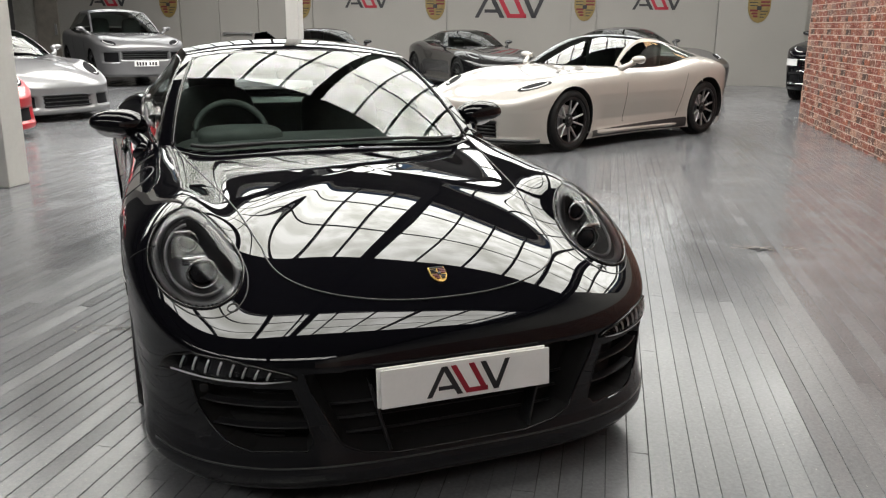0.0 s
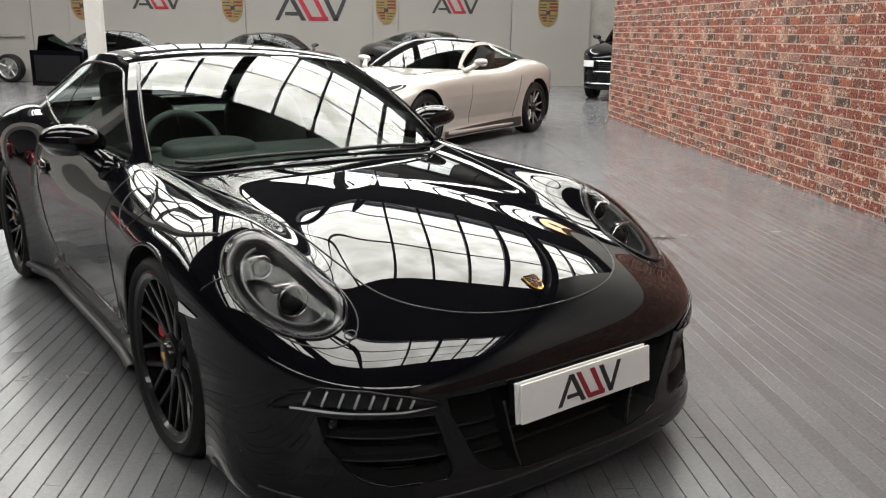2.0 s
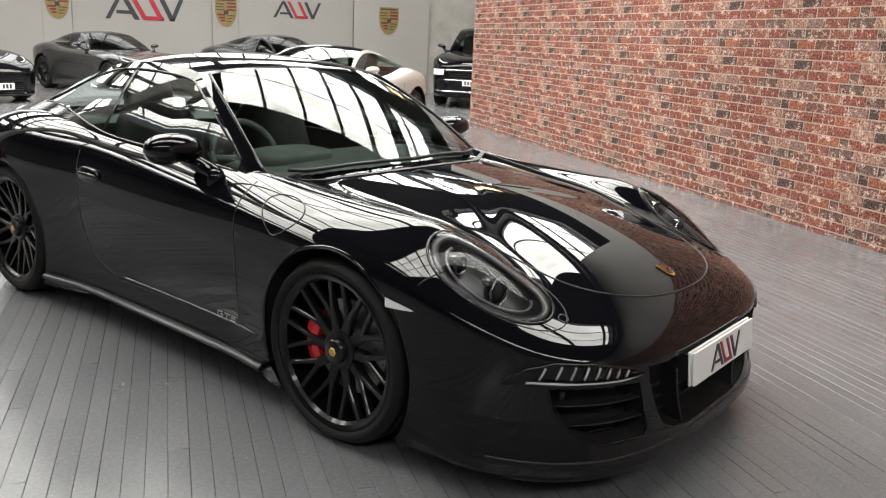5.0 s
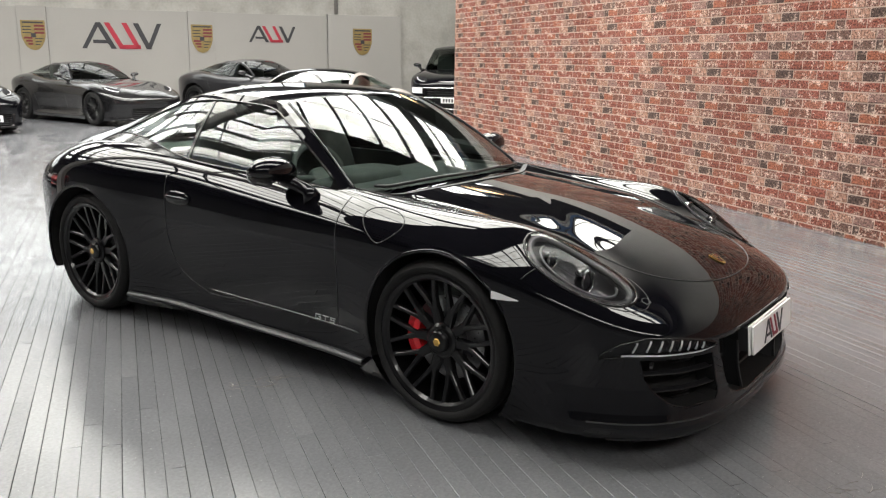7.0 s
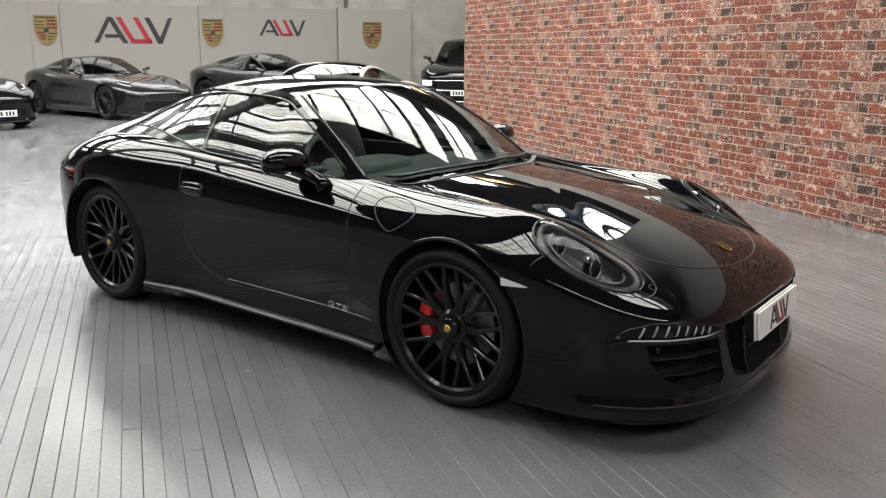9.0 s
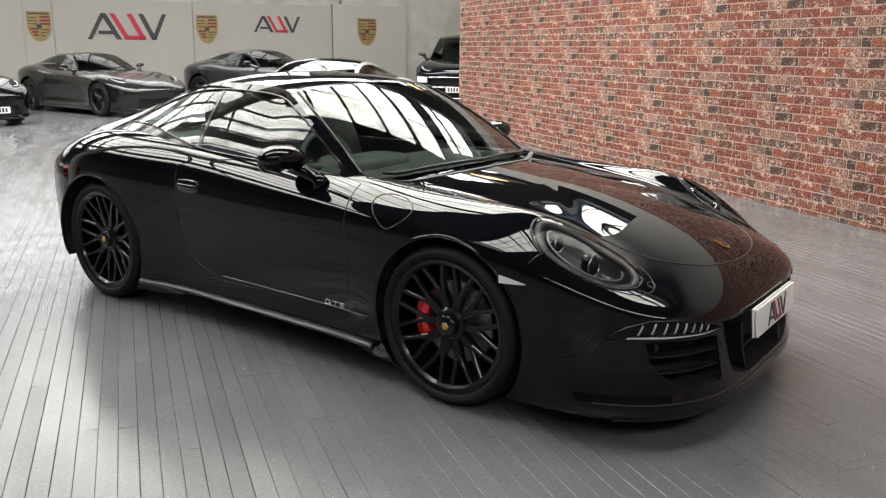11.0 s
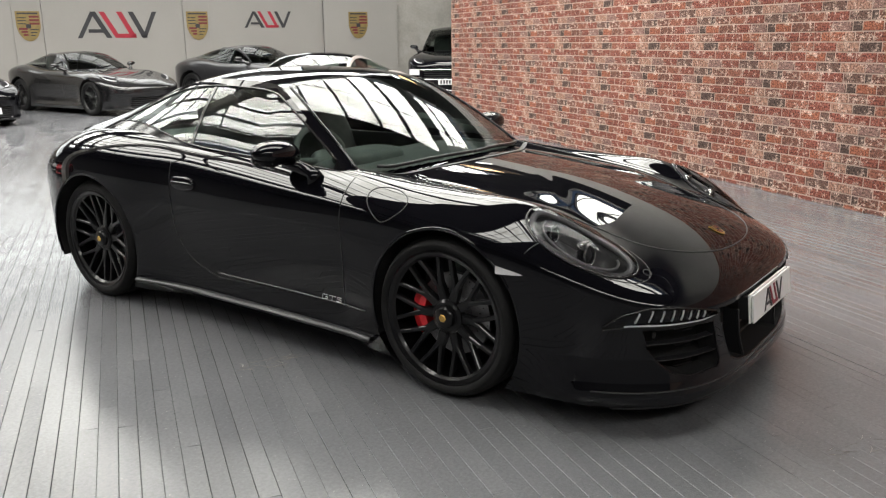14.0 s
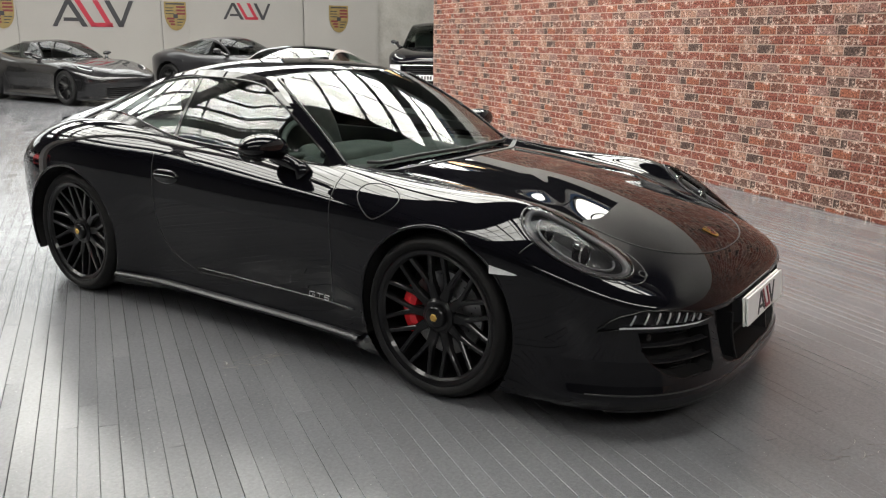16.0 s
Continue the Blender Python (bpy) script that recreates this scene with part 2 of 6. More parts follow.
def board_mat(name, per_island):
    """Grey floor paint on narrow boards: worn, scuffed, half gloss."""
    m = bpy.data.materials.new(name)
    m.use_nodes = True
    n, l = m.node_tree.nodes, m.node_tree.links
    b = n["Principled BSDF"]
    geo = n.new("ShaderNodeNewGeometry")
    rnd = geo.outputs["Random Per Island"] if per_island else n.new("ShaderNodeObjectInfo").outputs["Random"]
    nz = n.new("ShaderNodeTexNoise")
    nz.inputs["Scale"].default_value, nz.inputs["Detail"].default_value = 0.9, 6
    l.new(geo.outputs["Position"], nz.inputs["Vector"])
    n2 = n.new("ShaderNodeTexNoise")
    n2.inputs["Scale"].default_value, n2.inputs["Detail"].default_value = 95, 3
    l.new(geo.outputs["Position"], n2.inputs["Vector"])
    s = n.new("ShaderNodeMath")
    s.operation = "MULTIPLY_ADD"
    s.inputs[1].default_value = 0.17
    l.new(rnd, s.inputs[0])
    l.new(nz.outputs["Fac"], s.inputs[2])
    mr = n.new("ShaderNodeMapRange")
    mr.inputs["From Min"].default_value, mr.inputs["From Max"].default_value = 0.35, 1.0
    l.new(s.outputs[0], mr.inputs["Value"])
    mx = n.new("ShaderNodeMix")
    mx.data_type = "RGBA"
    mx.inputs["A"].default_value, mx.inputs["B"].default_value = (0.102, 0.105, 0.109, 1), (0.156, 0.159, 0.163, 1)
    l.new(mr.outputs["Result"], mx.inputs["Factor"])
    spot = n.new("ShaderNodeMapRange")
    spot.inputs["From Min"].default_value, spot.inputs["From Max"].default_value = 0.70, 0.76
    spot.inputs["To Max"].default_value = 0.75
    l.new(n2.outputs["Fac"], spot.inputs["Value"])
    mx2 = n.new("ShaderNodeMix")
    mx2.data_type = "RGBA"
    mx2.inputs["B"].default_value = (0.34, 0.33, 0.315, 1)
    l.new(mx.outputs["Result"], mx2.inputs["A"])
    l.new(spot.outputs["Result"], mx2.inputs["Factor"])
    n5 = n.new("ShaderNodeTexNoise")
    n5.inputs["Scale"].default_value, n5.inputs["Detail"].default_value, n5.inputs["Roughness"].default_value = 70, 5, 0.7
    l.new(geo.outputs["Position"], n5.inputs["Vector"])
    chip = n.new("ShaderNodeMapRange")
    chip.inputs["From Min"].default_value, chip.inputs["From Max"].default_value = 0.73, 0.77
    chip.inputs["To Max"].default_value = 0.55
    l.new(n5.outputs["Fac"], chip.inputs["Value"])
    mx3 = n.new("ShaderNodeMix")
    mx3.data_type = "RGBA"
    mx3.inputs["B"].default_value = (0.045, 0.042, 0.038, 1)
    l.new(mx2.outputs["Result"], mx3.inputs["A"])
    l.new(chip.outputs["Result"], mx3.inputs["Factor"])
    grain = n.new("ShaderNodeMapRange")
    grain.inputs["From Min"].default_value, grain.inputs["From Max"].default_value = 0.3, 0.7
    grain.inputs["To Min"].default_value, grain.inputs["To Max"].default_value = 0.84, 1.16
    l.new(n5.outputs["Fac"], grain.inputs["Value"])
    gs = n.new("ShaderNodeVectorMath")
    gs.operation = "SCALE"
    l.new(mx3.outputs["Result"], gs.inputs[0])
    l.new(grain.outputs["Result"], gs.inputs["Scale"])
    l.new(gs.outputs[0], b.inputs["Base Color"])
    n3 = n.new("ShaderNodeTexNoise")
    n3.inputs["Scale"].default_value, n3.inputs["Detail"].default_value = 3.1, 7
    l.new(geo.outputs["Position"], n3.inputs["Vector"])
    r = n.new("ShaderNodeMapRange")
    r.inputs["From Min"].default_value, r.inputs["From Max"].default_value = 0.3, 0.7
    b.inputs["Specular IOR Level"].default_value = 0.65
    r.inputs["To Min"].default_value, r.inputs["To Max"].default_value = 0.09, 0.27
    rs = n.new("ShaderNodeMath")
    rs.operation = "MULTIPLY_ADD"
    rs.inputs[1].default_value = 0.16
    l.new(rnd, rs.inputs[0])
    rsub = n.new("ShaderNodeMath")
    rsub.operation = "SUBTRACT"
    rsub.inputs[1].default_value = 0.08
    l.new(n3.outputs["Fac"], rsub.inputs[0])
    l.new(rsub.outputs[0], rs.inputs[2])
    l.new(rs.outputs[0], r.inputs["Value"])
    l.new(r.outputs["Result"], b.inputs["Roughness"])
    n4 = n.new("ShaderNodeTexNoise")
    n4.inputs["Scale"].default_value, n4.inputs["Detail"].default_value = 160, 3
    l.new(geo.outputs["Position"], n4.inputs["Vector"])
    bp = n.new("ShaderNodeBump")
    bp.inputs["Strength"].default_value, bp.inputs["Distance"].default_value = 0.30, 0.002
    l.new(n4.outputs["Fac"], bp.inputs["Height"])
    l.new(bp.outputs["Normal"], b.inputs["Normal"])
    return m


# ---------------- mesh helpers ----------------
def mesh_object(name, verts, faces, material, parent=None, label="", smooth=False):
    me = bpy.data.meshes.new(name)
    me.from_pydata([tuple(v) for v in verts], [], [tuple(f) for f in faces])
    me.materials.append(material)
    if smooth:
        me.polygons.foreach_set("use_smooth", [True] * len(me.polygons))
    me.update()
    ob = new(name, me)
    if parent is not None:
        ob.parent = parent
    if label:
        ob["label"] = label
    return ob


def part(name, bm, material, parent=None, label="", smooth=False):
    me = bpy.data.meshes.new(name)
    bmesh.ops.recalc_face_normals(bm, faces=bm.faces)
    bm.to_mesh(me)
    bm.free()
    me.materials.append(material)
    if smooth:
        me.polygons.foreach_set("use_smooth", [True] * len(me.polygons))
    ob = new(name, me)
    if parent is not None:
        ob.parent = parent
    if label:
        ob["label"] = label
    return ob


def box(bm, x0, x1, y0, y1, z0, z1, m=None, bevel=0.0):
    r = bmesh.ops.create_cube(bm, size=1)
    vs = r["verts"]
    for v in vs:
        v.co = Vector(((x0 + x1) / 2 + v.co.x * (x1 - x0), (y0 + y1) / 2 + v.co.y * (y1 - y0), (z0 + z1) / 2 + v.co.z * (z1 - z0)))
        if m is not None:
            v.co = m @ v.co
    if bevel:
        es = list({e for v in vs for e in v.link_edges})
        bmesh.ops.bevel(bm, geom=es, offset=bevel, segments=2, profile=0.6, affect="EDGES")


def boxes(name, items, material, parent=None, label="", m=None, bevel=0.0):
    bm = bmesh.new()
    for it in items:
        box(bm, *it, m=m, bevel=bevel)
    return part(name, bm, material, parent, label)


def grid_faces(nu, nv, flip=False, closed=False):
    f = []
    for i in range(nu - 1 + (1 if closed else 0)):
        a, b = i, (i + 1) % nu
        for j in range(nv - 1):
            q = (a * nv + j, b * nv + j, b * nv + j + 1, a * nv + j + 1)
            f.append(q[::-1] if flip else q)
    return f


def tube(points, r, sides=6, closed=False):
    """A round bar along points; returns verts and faces. r may be a number or one per point."""
    pts = [Vector(p) for p in points]
    n = len(pts)
    verts, faces = [], []
    for i, p in enumerate(pts):
        a = pts[(i - 1) % n] if (closed or i) else pts[0]
        b = pts[(i + 1) % n] if (closed or i < n - 1) else pts[-1]
        d = (b - a).normalized()
        up = Vector((0, 0, 1)) if abs(d.z) < 0.9 else Vector((0, 1, 0))
        s = d.cross(up).normalized()
        t = s.cross(d)
        rr = r[i] if isinstance(r, (list, tuple)) else r
        for k in range(sides):
            an = 2 * math.pi * k / sides
            verts.append(p + s * math.cos(an) * rr + t * math.sin(an) * rr)
    for i in range(n if closed else n - 1):
        for k in range(sides):
            a, b = i * sides + k, i * sides + (k + 1) % sides
            c, d = ((i + 1) % n) * sides + (k + 1) % sides, ((i + 1) % n) * sides + k
            faces.append((a, b, c, d))
    if not closed:
        faces.append(tuple(range(sides))[::-1])
        faces.append(tuple((n - 1) * sides + k for k in range(sides)))
    return verts, faces


def merge(*meshes):
    verts, faces = [], []
    for v, f in meshes:
        o = len(verts)
        verts += list(v)
        faces += [tuple(i + o for i in q) for q in f]
    return verts, faces


def revolve(profile, sides=48, axis_x=True):
    """A ring of (axial, radius) pairs turned round the X axis."""
    n = len(profile)
    verts = []
    for k in range(sides):
        a = 2 * math.pi * k / sides
        for ax, r in profile:
            verts.append((ax, math.cos(a) * r, math.sin(a) * r))
    return verts, grid_faces(sides, n, closed=True)


class Spline:
    """Natural cubic spline through a few (x, y) pairs; straight beyond its ends."""

    def __init__(self, *pairs):
        self.x = np.array([p[0] for p in pairs], float)
        self.y = np.array([p[1] for p in pairs], float)
        n = len(pairs)
        h = np.diff(self.x)
        a = np.eye(n)
        r = np.zeros(n)
        for i in range(1, n - 1):
            a[i, i - 1], a[i, i], a[i, i + 1] = h[i - 1], 2 * (h[i - 1] + h[i]), h[i]
            r[i] = 6 * ((self.y[i + 1] - self.y[i]) / h[i] - (self.y[i] - self.y[i - 1]) / h[i - 1])
        self.m = np.linalg.solve(a, r)
        self.h = h

    def __call__(self, q):
        q = np.asarray(q, float)
        c = np.clip(q, self.x[0], self.x[-1])
        i = np.clip(np.searchsorted(self.x, c) - 1, 0, len(self.h) - 1)
        h, x0, x1 = self.h[i], self.x[i], self.x[i + 1]
        a, b = x1 - c, c - x0
        return (self.m[i] * a ** 3 + self.m[i + 1] * b ** 3) / (6 * h) + (self.y[i] / h - self.m[i] * h / 6) * a + (self.y[i + 1] / h - self.m[i + 1] * h / 6) * b


def smooth(a, b, x):
    t = np.clip((np.asarray(x, float) - a) / (b - a), 0, 1)
    return t * t * (3 - 2 * t)


def bumpf(x, lo, hi, soft):
    return smooth(lo - soft, lo + soft, x) * (1 - smooth(hi - soft, hi + soft, x))


# ---------------- a car body from its plan outline, hood and crest lines ----------------
class Shape:
    """Local frame: nose to -y, wheels on z = 0. Top = hood line and fender crest, rounded off towards the plan outline."""

    def __init__(self, **k):
        self.k = k
        self.yf, self.ln, self.nn = k["nose"]
        self.yr, self.lt, self.nt = k["tail"]
        self.w, self.zw, self.hc, self.xc = (Spline(*k[n]) for n in ("width", "waist", "centre", "crest_x"))
        self.cr = Spline(*k["crest"]) if "crest" in k else None
        self.crown, self.ridge = (Spline(*k[n]) if n in k else None for n in ("crown", "ridge"))
        self.m = Spline(*k["round"])
        self.cw = k.get("crest_w", 0.2)
        self.co = k.get("crest_out", self.cw)       # how far the crest falls off outwards
        self.front, self.rear = k["front"], k["rear"]      # wheels: (y, z, arch radius)

    def rho(self, x, y):
        x, y = np.abs(np.asarray(x, float)), np.asarray(y, float)
        w = self.w(np.clip(y, self.yf, self.yr))
        a = np.maximum(self.yf - y, 0) / self.ln
        b = np.maximum(y - self.yr, 0) / self.lt
        n = np.where(y < self.yf, self.nn, self.nt)
        e = np.where(y < self.yf, a, b)
        return ((x / w) ** n + e ** n) ** (1 / n)

    def height(self, x, y):
        d = np.abs(x) - self.xc(y)
        g = np.exp(-(d / np.where(d > 0, self.co, self.cw)) ** 2)
        if self.cr is not None:
            return self.hc(y) + (self.cr(y) - self.hc(y)) * g
        return self.hc(y) + self.crown(y) * (x / 0.65) ** 2 + self.ridge(y) * g

    def top(self, x, y):
        x, y = np.asarray(x, float), np.asarray(y, float)
        r = np.clip(self.rho(x, y), 1e-6, 1)
        yo = np.where(y < self.yf, self.yf + (y - self.yf) / r, np.where(y > self.yr, self.yr + (y - self.yr) / r, y))
        mm = self.m(yo)
        e = (1 - np.minimum(r, 1) ** mm) ** (1 / mm)
        return self.zw(yo) * (1 - e) + self.height(x, y) * e

    def normal(self, x, y, d=0.004):
        p = np.array([2 * d, 0, float(self.top(x + d, y) - self.top(x - d, y))])
        q = np.array([0, 2 * d, float(self.top(x, y + d) - self.top(x, y - d))])
        v = np.cross(p, q)
        return v / np.linalg.norm(v)

    def on_top(self, x, y, off=0.0):
        v = np.array([x, y, float(self.top(x, y))]) + self.normal(x, y) * off
        return Vector(v)

    def inset(self, y, z, nose):
        """How far the flank lies inside the plan outline at height z."""
        k = self.k
        door = np.interp(z, *zip(*k["door"]))
        fend = np.interp(z, *zip(*k["fender"]))
        nos = np.interp(z, *zip(*k["bumper"]))
        wd = smooth(self.front[0] + 0.3, self.front[0] + 0.62, y) * (1 - smooth(self.rear[0] - 0.75, self.rear[0] - 0.35, y))
        return (fend * (1 - wd) + door * wd) * (1 - nose) + nos * nose

    def outline(self, q):
        """The half outline, q from 0 (nose) over 1, 2 to 3 (tail); and its outward normal."""
        q = np.asarray(q, float)
        a = np.clip(q, 0, 1) * math.pi / 2
        b = np.clip(q - 2, 0, 1) * math.pi / 2
        w0, w1 = float(self.w(self.yf)), float(self.w(self.yr))
        sx, cx = np.sin(a), np.cos(a)
        x = np.where(q <= 1, w0 * sx ** (2 / self.nn), np.where(q >= 2, w1 * np.cos(b) ** (2 / self.nt), 0))
        y = np.where(q <= 1, self.yf - self.ln * np.maximum(cx, 0) ** (2 / self.nn),
                     np.where(q >= 2, self.yr + self.lt * np.sin(b) ** (2 / self.nt), self.yf + (q - 1) * (self.yr - self.yf)))
        x = np.where((q > 1) & (q < 2), self.w(y), x)
        return x, y

    def flank(self, y, z):
        """x of the right-hand (positive) flank at y, z between the wheels' outline ends."""
        zw = float(self.zw(y))
        if z <= zw:
            return float(self.w(y) - self.inset(y, z, 0.0))
        lo, hi = 0.3, float(self.w(y)) - 1e-4
        for _ in range(40):
            mid = (lo + hi) / 2
            if float(self.top(mid, y)) > z:
                lo = mid
            else:
                hi = mid
        return lo


def car_shell(shape, parent, paint, dent=None, holes=(), fine=1.0, name="body_shell"):
    """The painted lower body as one mesh, mirrored, with open wheel arches and openings."""
    nq1, nq2, nq3 = int(110 * fine), int(190 * fine), int(60 * fine)
    q = np.concatenate([1 - (np.linspace(1, 0, nq1, endpoint=False)), 1 + np.linspace(0, 1, nq2, endpoint=False), 2 + np.linspace(0, 1, nq3)])
    # even spacing along the rounded ends
    qd = np.linspace(0, 3, 4000)
    ox, oy = shape.outline(qd)
    step = np.hypot(np.diff(ox), np.diff(oy))
    if shape.k.get("dense_nose") and fine > 1:
        step = step * (1 + shape.k["dense_nose"] * (oy[1:] < -1.6))
    s = np.concatenate([[0], np.cumsum(step)])
    total = len(q)
    q = np.interp(np.linspace(0, s[-1], total), s, qd)
    ox, oy = shape.outline(q)
    dx, dy = np.gradient(ox), np.gradient(oy)
    ln = np.hypot(dx, dy) + 1e-9
    nx, ny = dy / ln, -dx / ln
    nx[0], ny[0], nx[-1], ny[-1] = 0, -1, 0, 1
    zw = shape.zw(oy)
    nl, nt = int(56 * fine), int(64 * fine)
    zb = shape.k["bottom"]
    nose = 1 - smooth(shape.yf - 0.62, shape.yf - 0.38, oy) if shape.k.get("bumper_long") is None else 1 - smooth(*shape.k["bumper_long"], oy)
    rows = []
    for i in range(nl):
        z = zb + (zw - zb) * i / nl
        d = shape.inset(oy, z, nose)
        if dent is not None:
            d = d + dent(ox, oy, z)
        rows.append((ox - nx * d, oy - ny * d, z))
    for j in range(nt + 1):
        th = math.pi / 2 * (1 - j / nt)
        mm = shape.m(oy)
        r = math.sin(th) ** (2 / mm)
        x = np.where(q < 3.1, ox * r, 0)
        y = np.where(oy < shape.yf, shape.yf + (oy - shape.yf) * r, np.where(oy > shape.yr, shape.yr + (oy - shape.yr) * r, oy))
        e = max(math.cos(th), 0.0) ** (2 / mm)
        z = zw * (1 - e) + shape.height(x, y) * e
        rows.append((x, y, z))
    px = np.stack([r[0] for r in rows], 1)
    py = np.stack([r[1] for r in rows], 1)
    pz = np.stack([r[2] for r in rows], 1)
    nr = px.shape[1]
    keep = np.ones((total - 1, nr - 1), bool)
    cx, cy, cz = [(a[:-1, :-1] + a[1:, :-1] + a[1:, 1:] + a[:-1, 1:]) / 4 for a in (px, py, pz)]
    for wy, wz, wr in (shape.front, shape.rear):
        inside = ((cy - wy) ** 2 + (cz - wz) ** 2 < wr ** 2) & (cx > 0.5)
        keep &= ~inside
        # settle the rim of the opening on the circle
        vin = np.zeros_like(px, bool)
        vin[:-1, :-1] |= inside
        vin[1:, :-1] |= inside
        vin[1:, 1:] |= inside
        vin[:-1, 1:] |= inside
        d = np.hypot(py - wy, pz - wz)
        near = vin & (d > wr - 0.03)
        sc = np.where(near, wr / np.maximum(d, 1e-6), 1)
        py = wy + (py - wy) * sc
        pz = wz + (pz - wz) * sc
    for h in holes:
        keep &= ~h(cx, cy, cz)
    verts, faces = [], []
    half = np.stack([px, py, pz], -1).reshape(-1, 3)
    n = len(half)
    verts = np.concatenate([half, half * np.array([-1, 1, 1])])
    idx = np.argwhere(keep)
    a = idx[:, 0] * nr + idx[:, 1]
    quad = np.stack([a, a + nr, a + nr + 1, a + 1], 1)
    faces = np.concatenate([quad, quad[:, ::-1] + n])
    me = bpy.data.meshes.new(name)
    me.from_pydata(verts.tolist(), [], faces.tolist())
    me.materials.append(paint)
    bm = bmesh.new()
    bm.from_mesh(me)
    bmesh.ops.remove_doubles(bm, verts=[v for v in bm.verts if abs(v.co.x) < 0.002], dist=0.0008)
    loose = [v for v in bm.verts if not v.link_faces]
    bmesh.ops.delete(bm, geom=loose, context="VERTS")
    bm.to_mesh(me)
    bm.free()
    me.polygons.foreach_set("use_smooth", [True] * len(me.polygons))
    me.update()
    ob = new(name, me)
    ob.parent = parent
    return ob


def under_tray(shape, parent):
    """The closed floor of a car, just inside its lower edge."""
    q = np.linspace(0, 3, 120)
    x, y = shape.outline(q)
    cut = np.ones_like(x)
    for wy, _, wr in (shape.front, shape.rear):
        cut = np.where(np.abs(y - wy) < wr + 0.02, 0.62, cut)
    x = np.maximum(x - 0.075, 0) * cut
    y = y * 0.965
    z = shape.k["bottom"] + 0.012
    ring = [(a, b, z) for a, b in zip(x, y)] + [(-a, b, z) for a, b in zip(x[::-1], y[::-1])]
    n = len(ring)
    vs = ring + [(a, b, z + 0.03) for a, b, _ in ring]
    half = n // 2
    faces = []
    for o in (0, n):
        for i in range(half - 1):
            faces.append((o + i, o + i + 1, o + n - 2 - i, o + n - 1 - i))
    faces += [(i, (i + 1) % n, n + (i + 1) % n, n + i) for i in range(n)]
    return mesh_object("underbody", vs, faces, M_VOID, parent)


class Curve:
    """A spline with one even parabola between y0 and y1, for the pane of a windscreen."""

    def __init__(self, spline, y0, y1):
        self.f, self.y0, self.y1 = spline, y0, y1
        ys = np.array([y0, (y0 + y1) / 2, y1])
        self.c = np.polyfit(ys, spline(ys), 2)

    def __call__(self, y):
        y = np.asarray(y, float)
        return np.where((y >= self.y0) & (y <= self.y1), np.polyval(self.c, y), self.f(y))


class Canopy:
    """Windscreen, roof and side glass over a shape, hung between the two roof rails."""

    def __init__(self, shape, rail_x, rail_z, centre_z, bow, belt_x, screen, belt_drop=0.004):
        self.s = shape
        self.rx, self.rz, self.cz, self.bow = (Curve(Spline(*k), *screen) for k in (rail_x, rail_z, centre_z, bow))
        self.bx = Spline(*belt_x)
        self.drop = belt_drop

    def over(self, yr, q, off=0.0):
        """q from -1 to 1 across."""
        xr, zr, zc, b = float(self.rx(yr)), float(self.rz(yr)), float(self.cz(yr)), float(self.bow(yr))
        a = abs(q)
        x = xr * q
        return Vector((x, yr - b * (1 - a ** 2), zc + (zr - zc) * a ** 2.3 + off))

    def side(self, y, w, sign, off=0.0):
        xb = float(self.bx(y))
        zb = float(self.s.top(xb, y)) - self.drop
        xr, zr = float(self.rx(y)), float(self.rz(y))
        h = max(zr - zb, 1e-4)
        k = max(w, 0.0) * (0.48 + 0.5 * h * max(w, 0.0)) / (0.48 + 0.5 * h)      # leans in more and more with height
        return Vector((sign * (xb + (xr - xb) * k + off), y, zb + (zr - zb) * w))

    def over_patch(self, name, y0, y1, material, parent, q0=-1.0, q1=1.0, nu=30, nv=40, off=0.0, label=""):
        v = [self.over(y0 + (y1 - y0) * i / nu, q0 + (q1 - q0) * j / nv, off) for i in range(nu + 1) for j in range(nv + 1)]
        return mesh_object(name, v, grid_faces(nu + 1, nv + 1, True), material, parent, label, True)

    def side_patch(self, name, y0, y1, lo, hi, sign, material, parent, nu=60, nv=14, off=0.0, label=""):
        v = []
        for i in range(nu + 1):
            y = y0 + (y1 - y0) * i / nu
            a, b = lo(y), hi(y)
            v += [self.side(y, a + (b - a) * j / nv, sign, off) for j in range(nv + 1)]
        return mesh_object(name, v, grid_faces(nu + 1, nv + 1, sign < 0), material, parent, label, True)

# ---------------- room ----------------
def empty(name, m=None):
    ob = new(name)
    ob.empty_display_size = 0.2
    if m is not None:
        ob.matrix_world = m
    return ob


U0, U1, V0, V1, ZR = -15.5, 11.0, -12.0, 17.9, 5.6
BRICK_U, BRICK_V1, BRICK_H = 4.49, 9.82, 2.82


